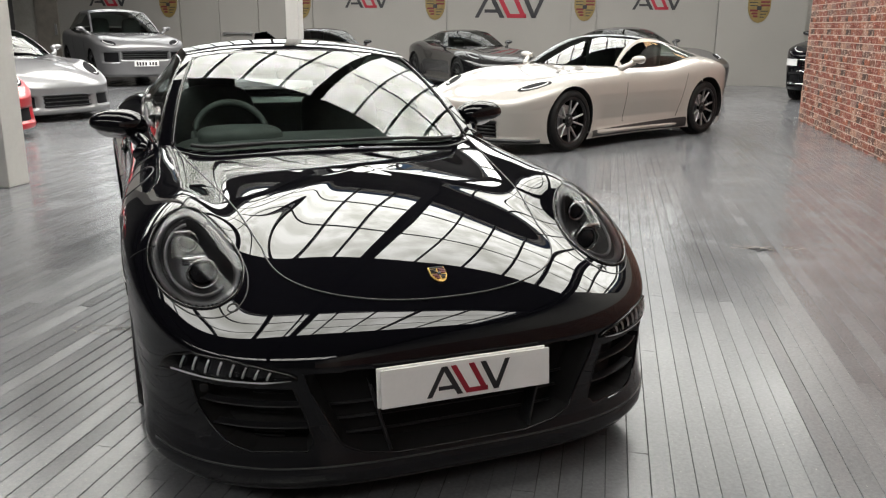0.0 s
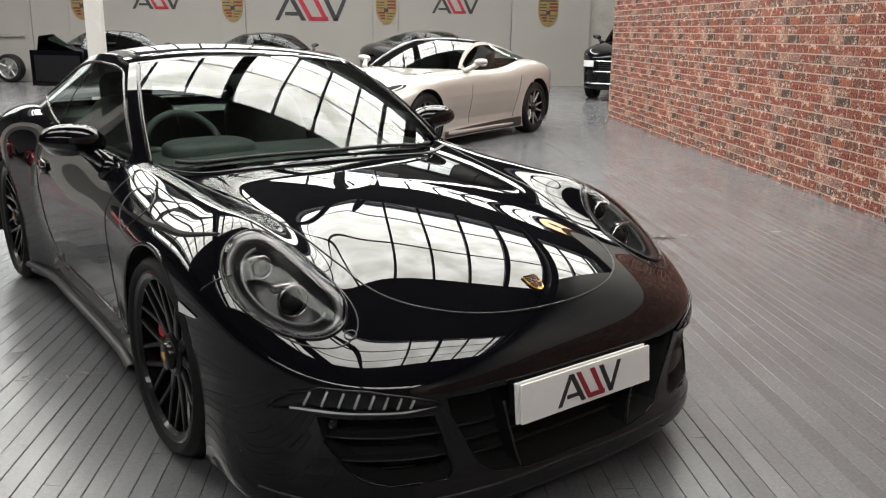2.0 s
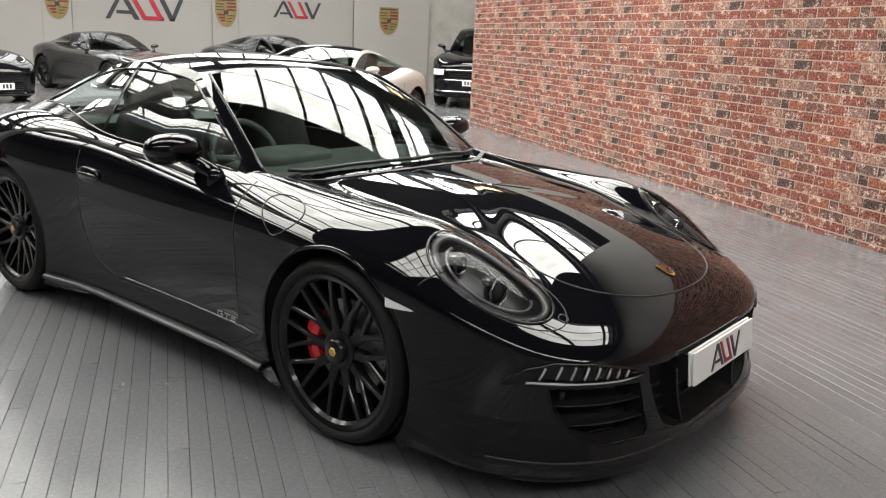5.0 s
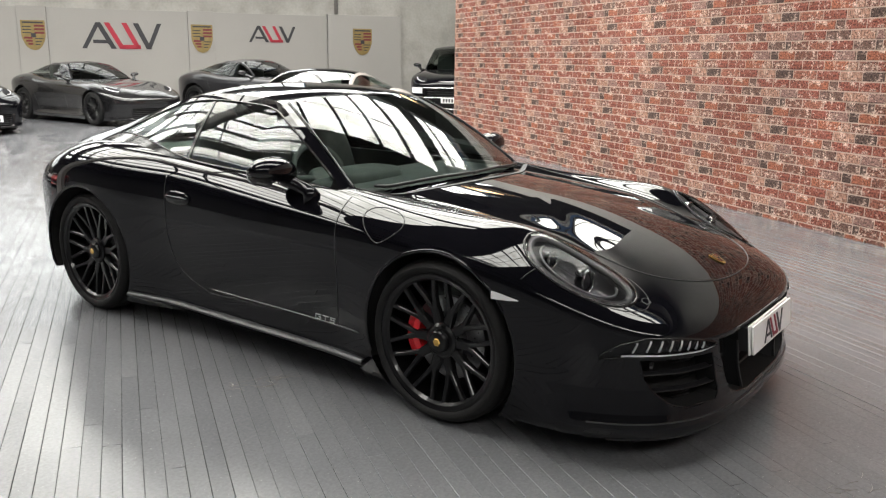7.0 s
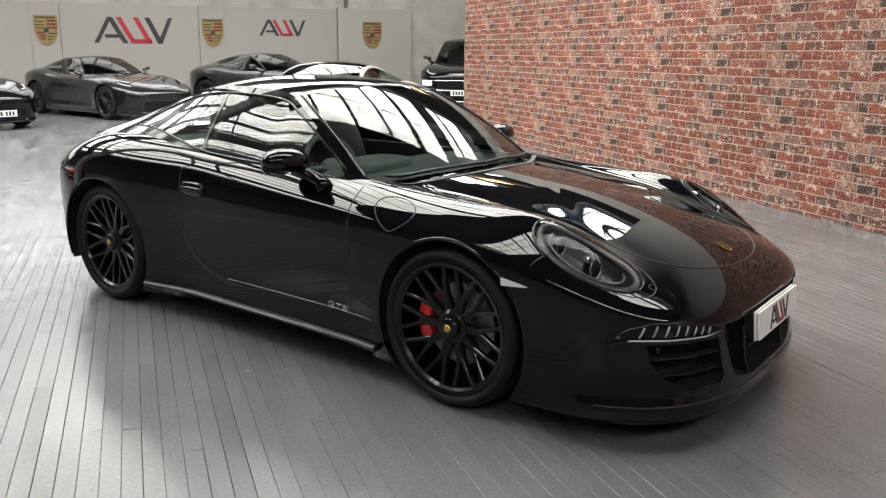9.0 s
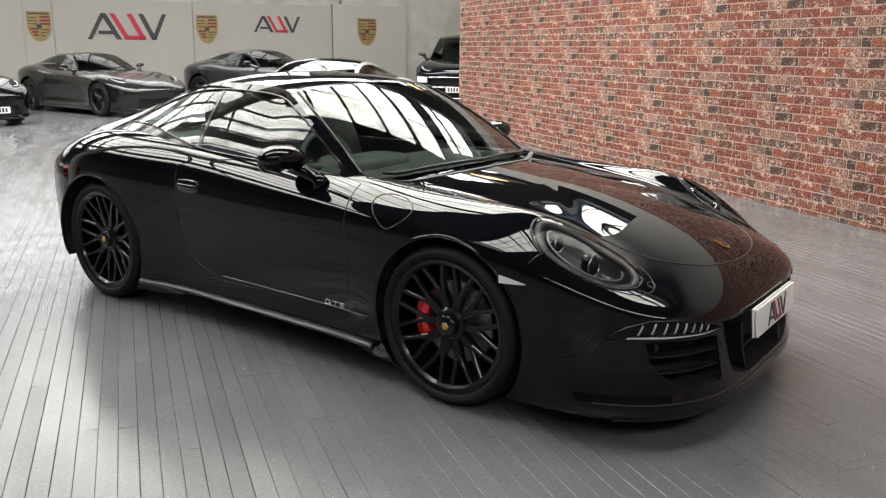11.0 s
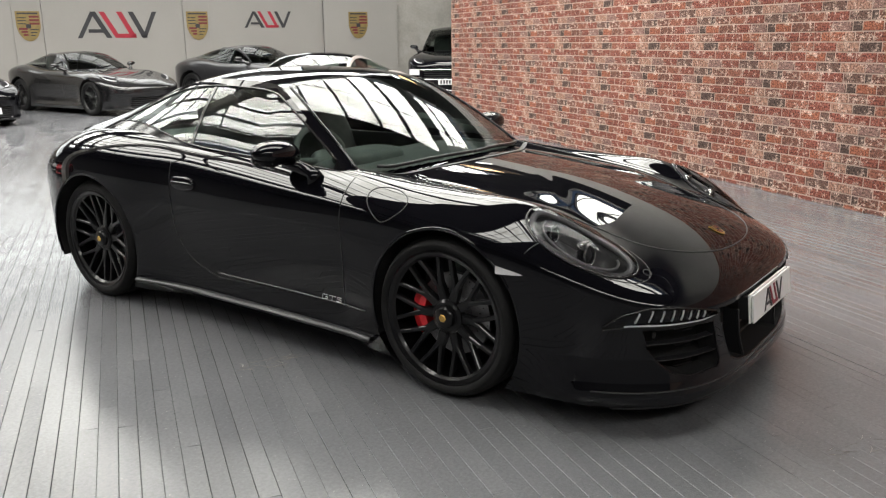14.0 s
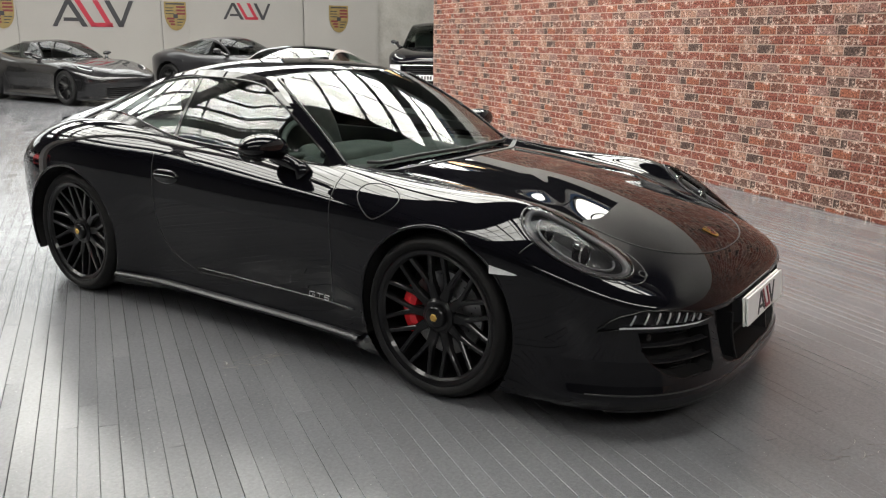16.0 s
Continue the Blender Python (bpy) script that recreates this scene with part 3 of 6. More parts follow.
def build_room():
    st = "structure"
    floor = boxes("floor", [(U0, U1, V0, V1, -0.25, -0.012)], M_VOID, m=ROOM)
    tagged(floor, "grey painted narrow floor boards, worn and half glossy", "floor", kind=st)
    c0, c1, cz0, cz1 = CLERESTORY
    w = boxes("wall_north", [(U0 - 0.2, U1 + 0.2, V1, V1 + 0.25, -0.2, cz0), (U0 - 0.2, U1 + 0.2, V1, V1 + 0.25, cz1, ZR + 0.4),
                             (U0 - 0.2, c0, V1, V1 + 0.25, cz0, cz1), (c1, U1 + 0.2, V1, V1 + 0.25, cz0, cz1)], M_CONC, m=ROOM)
    tagged(w, "whitewashed end wall of rough plaster above smooth panels", "wall", kind=st)
    # west and south walls are unseen, added dark to keep door reflections low
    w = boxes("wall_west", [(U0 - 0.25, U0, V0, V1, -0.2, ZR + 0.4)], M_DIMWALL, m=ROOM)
    tagged(w, "unseen side wall, darkened to dim reflections in the cars", "wall", kind=st)
    w = boxes("wall_east", [(U1, U1 + 0.25, V0, V1, -0.2, ZR + 0.4)], M_PLASTER, m=ROOM)
    tagged(w, "plain white painted side wall", "wall", kind=st)
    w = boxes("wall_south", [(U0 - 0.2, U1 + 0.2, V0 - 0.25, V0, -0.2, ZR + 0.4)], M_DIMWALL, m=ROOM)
    tagged(w, "unseen closing wall, darkened to dim reflections in the cars", "wall", kind=st)
    # smooth white panels and pilasters along the end wall
    shields = [-10.54, -6.66, -3.0, 0.83]
    for u in shields:
        bm = bmesh.new()
        box(bm, u - 0.33, u + 0.30, V1 - 0.10, V1 + 0.01, 0.0, 2.52, ROOM, 0.006)
        tagged(part("trim", bm, M_PANEL), "white boxed pilaster against the end wall", "pilaster", "end wall pilasters", st)
    spans = [(-14.6, -10.87), (-6.36, -3.33), (-2.70, 0.50), (1.13, 4.05)]
    for a, b in spans:
        bm = bmesh.new()
        box(bm, a + 0.004, b - 0.004, V1 - 0.06, V1 + 0.01, 0.0, 2.50, ROOM, 0.004)
        tagged(part("trim", bm, M_PANEL), "white boarded panel with a logo on it", "wall panel", "end wall panels", st)
    bm = bmesh.new()
    box(bm, 4.05, 6.08, V1 - 0.16, V1 + 0.01, 0.0, 2.54, ROOM, 0.005)
    tagged(part("trim", bm, M_PANEL), "white boxed-out panel standing proud of the wall", "wall panel", "end wall panels", st)
    for a, b in ((-10.2, -6.98),):
        bm = bmesh.new()
        box(bm, a, b, V1 - 0.03, V1 + 0.01, 0.0, 2.50, ROOM, 0.004)
        tagged(part("trim", bm, M_PANEL), "white panel round the plain door", "wall panel", "end wall panels", st)
    # pipe above the proud panel
    v, f = tube([room(4.3, V1 - 0.05, 2.54), room(4.3, V1 - 0.05, ZR)], 0.045, 10)
    tagged(mesh_object("pipe", v, f, M_PANEL, smooth=True), "white painted vertical pipe on the wall", "pipe")
    # white door with push bar
    door = boxes("door_1", [(-9.05, -8.0, V1 - 0.075, V1 - 0.03, 0.0, 2.05)], M_PANEL, m=ROOM, bevel=0.006)
    tagged(door, "closed white flush door with a push bar", "door", kind=st)
    boxes("door_handle", [(-8.95, -8.1, V1 - 0.14, V1 - 0.11, 1.08, 1.12), (-8.95, -8.9, V1 - 0.13, V1 - 0.07, 1.06, 1.14),
                          (-8.15, -8.1, V1 - 0.13, V1 - 0.07, 1.06, 1.14)], M_ALLOY, door, m=ROOM, bevel=0.004)
    boxes("door_frame", [(-9.13, -9.055, V1 - 0.10, V1 - 0.03, 0, 2.13), (-7.995, -7.92, V1 - 0.10, V1 - 0.03, 0, 2.13),
                         (-9.055, -7.995, V1 - 0.10, V1 - 0.03, 2.055, 2.13)], M_PANEL, door, m=ROOM, bevel=0.004)
    # weathered door further along
    d2 = boxes("door_2", [(-14.72, -14.0, V1 - 0.10, V1 - 0.063, 0.0, 2.1)], M_DOORGREY, m=ROOM, bevel=0.005)
    tagged(d2, "closed weathered brown-grey door in the white wall", "door", kind=st)
    boxes("door_handle", [(-14.12, -14.06, V1 - 0.14, V1 - 0.10, 1.0, 1.3)], M_ALLOY, d2, m=ROOM, bevel=0.004)
    # posts
    for (u, v, w2) in ((-3.52, 2.12, 0.13), (-4.0, 10.35, 0.12)):
        bm = bmesh.new()
        box(bm, u - w2, u + w2, v - w2, v + w2, 0.0, ZR, ROOM, 0.012)
        tagged(part("post", bm, M_PLASTER), "square white painted post standing on the floor", "post", "roof posts")
    # baseboard of the brick screen
    brick = boxes("wall_brick", [(BRICK_U + 0.012, BRICK_U + 0.22, V0 + 0.02, BRICK_V1, 0.0, BRICK_H)], M_MORTAR, m=ROOM)
    tagged(brick, "screen wall of weathered red bricks with pale mortar", "wall", kind=st)
    up = boxes("wall_upper", [(BRICK_U + 0.03, BRICK_U + 0.21, V0 + 0.02, 2.6, BRICK_H + 0.003, ZR - 0.002),
                               (BRICK_U + 0.03, BRICK_U + 0.21, 2.6, BRICK_V1 - 0.01, BRICK_H + 0.003, 3.4)], M_PLASTER, m=ROOM)
    tagged(up, "plain white wall above the brick facing", "wall", kind="structure")
    return floor, brick


# glazed bands: from v, to v, from u, to u
ROOF_LIGHTS = ((-9.6, -7.6, -10.0, 4.3), (-2.25, -0.8, -4.5, 4.3), (1.9, 6.8, -10.0, 6.4), (6.86, 8.5, -10.0, -3.8), (9.95, 14.4, -10.0, 6.0), (14.7, 16.6, 5.9, 8.8))
AMBER = (6.05, 7.3, 11.4, 13.8)      # a small yellowed roof light beyond the brick screen: u, u, v, v
CLERESTORY = (-13.6, 3.5, 2.95, 5.3)      # glazing high in the end wall: u, u, z, z


def build_roof():
    """Dark boarded roof with bands of glazing across, glazing bars and steel beams."""
    bm = bmesh.new()
    edges = [V0 - 0.3] + [e for band in ROOF_LIGHTS for e in band[:2]] + [V1 + 0.3]
    for a, b in zip(edges[0::2], edges[1::2]):
        box(bm, U0 - 0.3, U1 + 0.3, a, b, ZR, ZR + 0.25, ROOM)
    for a, b, u_start, u_end in ROOF_LIGHTS:
        box(bm, U0 - 0.3, u_start, a, b, ZR, ZR + 0.25, ROOM)
        if not 9 < a < 12:
            box(bm, u_end, U1 + 0.3, a, b, ZR, ZR + 0.25, ROOM)
        else:
            c = AMBER
            box(bm, u_end, c[0], a, b, ZR, ZR + 0.25, ROOM)
            box(bm, c[1], U1 + 0.3, a, b, ZR, ZR + 0.25, ROOM)
            box(bm, c[0], c[1], a, c[2], ZR, ZR + 0.25, ROOM)
            box(bm, c[0], c[1], c[3], b, ZR, ZR + 0.25, ROOM)
    roof = part("ceiling", bm, M_ROOF)
    tagged(roof, "dark boarded roof with long glazed bands", "ceiling", kind="structure")
    for a, b, u_start, u_end in ROOF_LIGHTS:
        bm = bmesh.new()
        u, k = u_start, 0
        while u < u_end:
            w = 0.05 if k % 4 == 0 else 0.026
            box(bm, u - w, u + w, a, b, ZR + 0.02, ZR + 0.10, ROOM)
            u += 0.84
            k += 1
        for v, w in ((a + (b - a) * 0.36, 0.016), (a + (b - a) * 0.70, 0.016)):
            box(bm, u_start, u_end, v - w, v + w, ZR + 0.03, ZR + 0.08, ROOM)
        win = part("window", bm, M_STEEL)
        tagged(win, "dusty glazed roof light with dark glazing bars", "roof light", "roof lights", "structure")
        pane = boxes("pane", [(u_start, u_end, a, b, ZR + 0.11, ZR + 0.115)], M_PANE, win, m=ROOM)
        pane.visible_shadow = False
        la = bpy.data.lights.new("sky_over_roof_light", "AREA")
        la.shape, la.size, la.size_y = "RECTANGLE", u_end - u_start, b - a
        la.energy = SKYLIGHT * math.pi * la.size * la.size_y
        la.color = (1.0, 0.965, 0.925)
        lo = new("sky_over_roof_light", la)
        lo.matrix_world = Matrix.Translation(room((u_start + u_end) / 2, (a + b) / 2, ZR + 0.4)) @ ROOM
    c = AMBER
    bm = bmesh.new()
    box(bm, c[0], c[1], (c[2] + c[3]) / 2 - 0.02, (c[2] + c[3]) / 2 + 0.02, ZR + 0.02, ZR + 0.08, ROOM)
    win = part("window", bm, M_STEEL)
    tagged(win, "small roof light with yellowed glass", "roof light", "roof lights", "structure")
    pane = boxes("pane", [(c[0], c[1], c[2], c[3], ZR + 0.11, ZR + 0.115)], M_AMBER, win, m=ROOM)
    pane.visible_shadow = False
    la = bpy.data.lights.new("sky_over_roof_light", "AREA")
    la.shape, la.size, la.size_y = "RECTANGLE", c[1] - c[0], c[3] - c[2]
    la.energy = SKYLIGHT * 0.6 * math.pi * la.size * la.size_y
    lo = new("sky_over_roof_light", la)
    lo.matrix_world = Matrix.Translation(room((c[0] + c[1]) / 2, (c[2] + c[3]) / 2, ZR + 0.4)) @ ROOM
    c = CLERESTORY
    bm = bmesh.new()
    for k in range(24):
        u = c[0] + (c[1] - c[0]) * k / 23
        box(bm, u - 0.03, u + 0.03, V1 + 0.06, V1 + 0.12, c[2], c[3], ROOM)
    box(bm, c[0], c[1], V1 + 0.07, V1 + 0.11, 4.25, 4.30, ROOM)
    win = part("window", bm, M_STEEL)
    tagged(win, "long band of dusty glazing high in the end wall", "window", "roof lights", "structure")
    pane = boxes("pane", [(c[0], c[1], V1 + 0.13, V1 + 0.135, c[2], c[3])], M_PANE, win, m=ROOM)
    pane.visible_shadow = False
    la = bpy.data.lights.new("sky_behind_clerestory", "AREA")
    la.shape, la.size, la.size_y = "RECTANGLE", c[1] - c[0], c[3] - c[2]
    la.energy = SKYLIGHT * 0.24 * math.pi * la.size * la.size_y
    la.color = (1.0, 0.965, 0.925)
    lo = new("sky_behind_clerestory", la)
    lo.matrix_world = Matrix.Translation(room((c[0] + c[1]) / 2, V1 + 0.4, (c[2] + c[3]) / 2)) @ ROOM @ Matrix.Rotation(radians(-90), 4, "X")
    for u in (-11.6, -7.6, -3.7, 0.0, 4.3, 8.9):
        bm = bmesh.new()
        box(bm, u - 0.09, u + 0.09, V0, V1, ZR - 0.32, ZR - 0.30, ROOM)
        box(bm, u - 0.012, u + 0.012, V0, V1, ZR - 0.30, ZR - 0.02, ROOM)
        box(bm, u - 0.09, u + 0.09, V0, V1, ZR - 0.02, ZR - 0.001, ROOM)
        tagged(part("beam", bm, M_STEEL), "dark steel roof beam", "beam", "roof beams", "structure")


# ---------------- signs ----------------
def stroke(bm, p, q, w, depth, h):
    """A slanted bar with level ends, in the plane x (across), z (up), from z of p to z of q."""
    a, b = Vector((p[0] * h, 0, p[1] * h)), Vector((q[0] * h, 0, q[1] * h))
    ww = w * h
    level = abs(p[1] - q[1]) < 0.05
    o = Vector((0, 0, ww / 2)) if level else Vector((ww / 2, 0, 0))
    c = [a - o, a + o, b + o, b - o]
    fr = [bm.verts.new(x) for x in c]
    bk = [bm.verts.new(x + Vector((0, depth, 0))) for x in c]
    bm.faces.new(fr)
    bm.faces.new(bk[::-1])
    for i in range(4):
        bm.faces.new((fr[i], bk[i], bk[(i + 1) % 4], fr[(i + 1) % 4]))


def logo(width, m, depth=0.012, parent=None):
    """Plain slanted strokes, two dark and one red, as wide as given; m puts their middle."""
    h = width / 3.02
    off = Matrix.Translation((-width / 2, -depth, -h / 2))
    root = parent
    if parent is None:
        root = empty("logo_sign", m)
        tagged(root, "dark grey and red slanted stroke logo on the white wall", "sign", "wall logos")
    out = []
    for nm, material, lines in (
            ("dark_stroke", M_INK, [((0.12, 0), (0.66, 1), 0.17), ((0.66, 1), (1.2, 0), 0.2), ((0.45, 0.27), (1.0, 0.27), 0.13)]),
            ("red_stroke", M_REDINK, [((0.98, 1), (1.52, 0), 0.2), ((1.5, 0.08), (2.2, 0.08), 0.16), ((1.62, 1), (2.12, 0.0), 0.2)]),
            ("dark_stroke", M_INK, [((2.05, 1), (2.52, 0), 0.2), ((2.5, 0), (2.94, 1), 0.17)])):
        bm = bmesh.new()
        for p, q, w in lines:
            stroke(bm, p, q, w, depth, h)
        for v in bm.verts:
            v.co = off @ v.co
            if parent is not None:
                v.co = m @ v.co
        out.append(part(nm, bm, material, root))
    return root


def shield(width, height, m, depth=0.02, name="crest_sign", parent=None, label="gold crest shield with red and black stripes on the pilaster"):
    pts = []
    for i in range(25):
        t = i / 24
        z = height * (0.5 - t)
        k = 1.0 if t < 0.45 else math.sqrt(max(0.0, 1 - ((t - 0.45) / 0.55) ** 1.7))
        pts.append((width / 2 * k, z))
    outline = pts + [(-x, z) for x, z in reversed(pts)][1:]
    bm = bmesh.new()
    fr = [bm.verts.new((x, -depth, z)) for x, z in outline]
    bk = [bm.verts.new((x, 0, z)) for x, z in outline]
    bm.faces.new(fr)
    n = len(fr)
    for i in range(n):
        bm.faces.new((fr[i], bk[i], bk[(i + 1) % n], fr[(i + 1) % n]))
    for v in bm.verts:
        v.co = m @ v.co if parent is not None else v.co
    ob = part(name, bm, M_GOLD if parent is not None else M_CREST, parent)
    if parent is None:
        ob.matrix_world = m
        tagged(ob, label, "sign", "wall crests")
    t = m if parent is not None else Matrix()
    w, h = width, height
    bars_r = [(0.05 * w, 0.46 * w, -depth - 0.004, -depth, h * (0.285 - 0.115 * i), h * (0.35 - 0.115 * i)) for i in range(3)]
    bars_r += [(-0.40 * w + 0.08 * w * i, -0.05 * w, -depth - 0.004, -depth, h * (-0.115 - 0.10 * i), h * (-0.05 - 0.10 * i)) for i in range(3)]
    bars_k = [(-0.44 * w, -0.08 * w, -depth - 0.004, -depth, h * (0.27 - 0.10 * i), h * (0.30 - 0.10 * i)) for i in range(3)]
    bars_k += [(0.06 * w, 0.40 * w - 0.08 * w * i, -depth - 0.004, -depth, h * (-0.12 - 0.10 * i), h * (-0.09 - 0.10 * i)) for i in range(3)]
    bars_k += [(-0.10 * w, 0.10 * w, -depth - 0.006, -depth - 0.002, -0.07 * h, 0.07 * h), (-0.42 * w, 0.42 * w, -depth - 0.004, -depth, 0.40 * h, 0.45 * h)]
    for b in bars_r:
        boxes("red_bar", [b], M_CRESTRED, ob, m=t)
    for b in bars_k:
        boxes("black_bar", [b], M_INK, ob, m=t)
    return ob


def build_signs():
    for u in (-10.54, -6.66, -3.0, 0.83):
        shield(0.52, 0.69, Matrix.Translation(room(u, V1 - 0.10, 1.85)) @ ROOM)
    shield(0.52, 0.69, Matrix.Translation(room(4.98, V1 - 0.16, 1.85)) @ ROOM)
    for u, w, z in ((-12.39, 1.22, 2.0), (-4.86, 1.22, 2.0), (-1.06, 1.86, 1.88), (2.59, 1.22, 2.0)):
        logo(w, Matrix.Translation(room(u, V1 - 0.06, z)) @ ROOM)


# ---------------- wheels ----------------
def beam_piece(p0, p1, w0, w1, d0, d1):
    """A spoke piece from p0 to p1 = (axial, radial, angle); widths across, depths inwards."""
    def pt(ax, r, an):
        return Vector((ax, r * math.cos(an), r * math.sin(an)))
    a, b = pt(*p0), pt(*p1)
    d = (b - a).normalized()
    s = Vector((1, 0, 0)).cross(d).normalized()
    ups = Vector((1, 0, 0))
    vs = []
    for p, w, dp in ((a, w0, d0), (b, w1, d1)):
        vs += [p + s * w / 2 - ups * 0.004, p + s * w * 0.3, p - s * w * 0.3, p - s * w / 2 - ups * 0.004, p - s * w / 2 - ups * dp, p + s * w / 2 - ups * dp]
    f = [(i, (i + 1) % 6, (i + 1) % 6 + 6, i + 6) for i in range(6)] + [(5, 4, 3, 2, 1, 0), (6, 7, 8, 9, 10, 11)]
    return vs, f


def wheel(parent, x, y, radius, rim_r, width, style, sign, rim_mat, caliper=M_CALIPER, disc=True, turn=0.0, spoke_mat=None):
    """Rim mesh with tyre, hub cap, disc and caliper under it. Built facing +x, turned for the other side."""
    hw = width / 2
    rot = Matrix.Translation((x, y, radius)) @ (Matrix() if sign > 0 else Matrix.Rotation(math.pi, 4, "Z"))
    face = hw - 0.02
    lip = revolve([(hw - 0.025, rim_r - 0.030), (hw - 0.012, rim_r - 0.020), (hw - 0.006, rim_r - 0.006), (hw - 0.010, rim_r + 0.004), (hw - 0.03, rim_r + 0.004),
                   (hw - 0.035, rim_r - 0.014), (-hw + 0.02, rim_r - 0.02), (-hw + 0.01, rim_r)], 72)
    ri = rim_r - 0.026
    n = style[1]
    st = math.pi / n
    pieces = []
    if style[0] == "Y":
        mid = 0.53 * ri
        pieces.append(beam_piece((face - 0.032, 0.045, 0), (face - 0.030, 0.30 * ri, 0), 0.052, 0.040, 0.035, 0.03))
        pieces.append(beam_piece((face - 0.030, 0.29 * ri, 0), (face - 0.026, mid, 0), 0.040, 0.036, 0.03, 0.03))
        for sg in (-1, 1):
            pieces.append(beam_piece((face - 0.027, mid * 0.93, sg * 0.028), (face - 0.015, 0.75 * ri, sg * st * 0.43), 0.022, 0.017, 0.03, 0.024))
            pieces.append(beam_piece((face - 0.015, 0.745 * ri, sg * st * 0.428), (face - 0.003, ri, sg * st * 0.63), 0.017, 0.019, 0.024, 0.022))
    elif style[0] == "V":
        for sg in (-1, 1):
            pieces.append(beam_piece((face - 0.03, 0.05, sg * 0.12), (face - 0.004, ri, sg * st * 0.42), 0.02, 0.016, 0.03, 0.022))
    else:
        pieces.append(beam_piece((face - 0.03, 0.04, 0), (face - 0.004, ri, 0), 0.05, 0.036, 0.03, 0.025))
    hub = revolve([(face - 0.06, 0.075), (face - 0.026, 0.072), (face - 0.018, 0.060), (face - 0.022, 0.0)], 40)
    v, f = merge(lip, hub)
    rim = mesh_object("wheel", v, f, rim_mat, parent)
    rim.matrix_local = rot
    bm_fix(rim)
    v, f = merge(*pieces)
    spoke = mesh_object("spoke", v, f, spoke_mat or rim_mat, rim)
    bm_fix(spoke)
    spoke.matrix_local = Matrix.Rotation(turn, 4, "X")
    for k in range(1, n):
        sp = new("spoke", spoke.data)
        sp.parent = rim
        sp.matrix_local = Matrix.Rotation(turn + 2 * math.pi * k / n, 4, "X")
    t = radius
    prof = [(-hw + 0.004, rim_r), (-hw - 0.002, rim_r + 0.02), (-hw + 0.002, (rim_r + t) / 2), (-hw + 0.018, t - 0.012), (-hw + 0.04, t - 0.002),
            (-hw + 0.043, t - 0.008), (-hw + 0.050, t - 0.008), (-hw + 0.053, t - 0.001), (-0.033, t), (-0.030, t - 0.007), (-0.022, t - 0.007), (-0.019, t),
            (0.019, t), (0.022, t - 0.007), (0.030, t - 0.007), (0.033, t), (hw - 0.053, t - 0.001), (hw - 0.050, t - 0.008), (hw - 0.043, t - 0.008), (hw - 0.04, t - 0.002),
            (hw - 0.018, t - 0.012), (hw + 0.002, (rim_r + t) / 2), (hw + 0.003, rim_r + 0.025), (hw - 0.002, rim_r + 0.010), (hw - 0.010, rim_r + 0.002)]
    v, f = revolve(prof, 96)
    ty = mesh_object("tyre", v, f, M_TYRE, rim, "black low-profile tyre", True)
    bm_fix(ty)
    v, f = merge(revolve([(face - 0.02, 0.047), (face - 0.002, 0.045), (face + 0.004, 0.036), (face + 0.004, 0.0)], 32))
    hc = mesh_object("hub_cap", v, f, rim_mat, rim, "", True)
    bm_fix(hc)
    v, f = revolve([(face + 0.0042, 0.018), (face + 0.008, 0.014), (face + 0.008, 0.0)], 6)
    mesh_object("hub_badge", v, f, M_GOLD if style[0] == "Y" else rim_mat, rim)
    if disc:
        v, f = merge(revolve([(-0.005, 0.085), (-0.005, 0.172), (0.018, 0.172), (0.018, 0.085), (-0.005, 0.085)], 56), revolve([(0.018, 0.084), (0.05, 0.080), (0.05, 0.0)], 32))
        d = mesh_object("brake_disc", v, f, M_DISC, rim, "drilled steel brake disc")
        bm_fix(d)
        holes = []
        for k in range(40):
            a = 2 * math.pi * k / 40
            r = (0.105, 0.125, 0.148, 0.162)[k % 4]
            holes.append(([Vector((0.0185, r * math.cos(a) + 0.0038 * math.cos(b * 1.047), r * math.sin(a) + 0.0038 * math.sin(b * 1.047))) for b in range(6)], [tuple(range(6))]))
        v, f = merge(*holes)
        tagged(mesh_object("disc_hole", v, f, M_VOID, d), kind="stuff")
        # caliper, behind the axle line (towards +y on both sides)
        vs, fs = [], []
        steps = 14
        for i in range(steps + 1):
            a = -0.62 + 1.24 * i / steps
            b = a
            k = 1 - 0.25 * (abs(a) / 0.62) ** 3
            for ax, r in ((0.062, 0.125), (0.070, 0.150), (0.062, 0.183), (0.03, 0.190), (0.022, 0.186), (0.022, 0.118)):
                vs.append(((ax - 0.022) * k + 0.022, r * math.cos(b) * sign, r * math.sin(b)))
        fs = grid_faces(steps + 1, 6) + [tuple(range(6)), tuple(steps * 6 + j for j in range(6))[::-1]]
        fs += [(i * 6 + 5, i * 6, (i + 1) * 6, (i + 1) * 6 + 5) for i in range(steps)]
        c = mesh_object("brake_caliper", vs, fs, caliper, rim, "bright red brake caliper" if caliper is M_CALIPER else "")
        bm_fix(c)
    return rim


def bm_fix(ob):
    bm = bmesh.new()
    bm.from_mesh(ob.data)
    bmesh.ops.recalc_face_normals(bm, faces=bm.faces)
    bm.to_mesh(ob.data)
    bm.free()


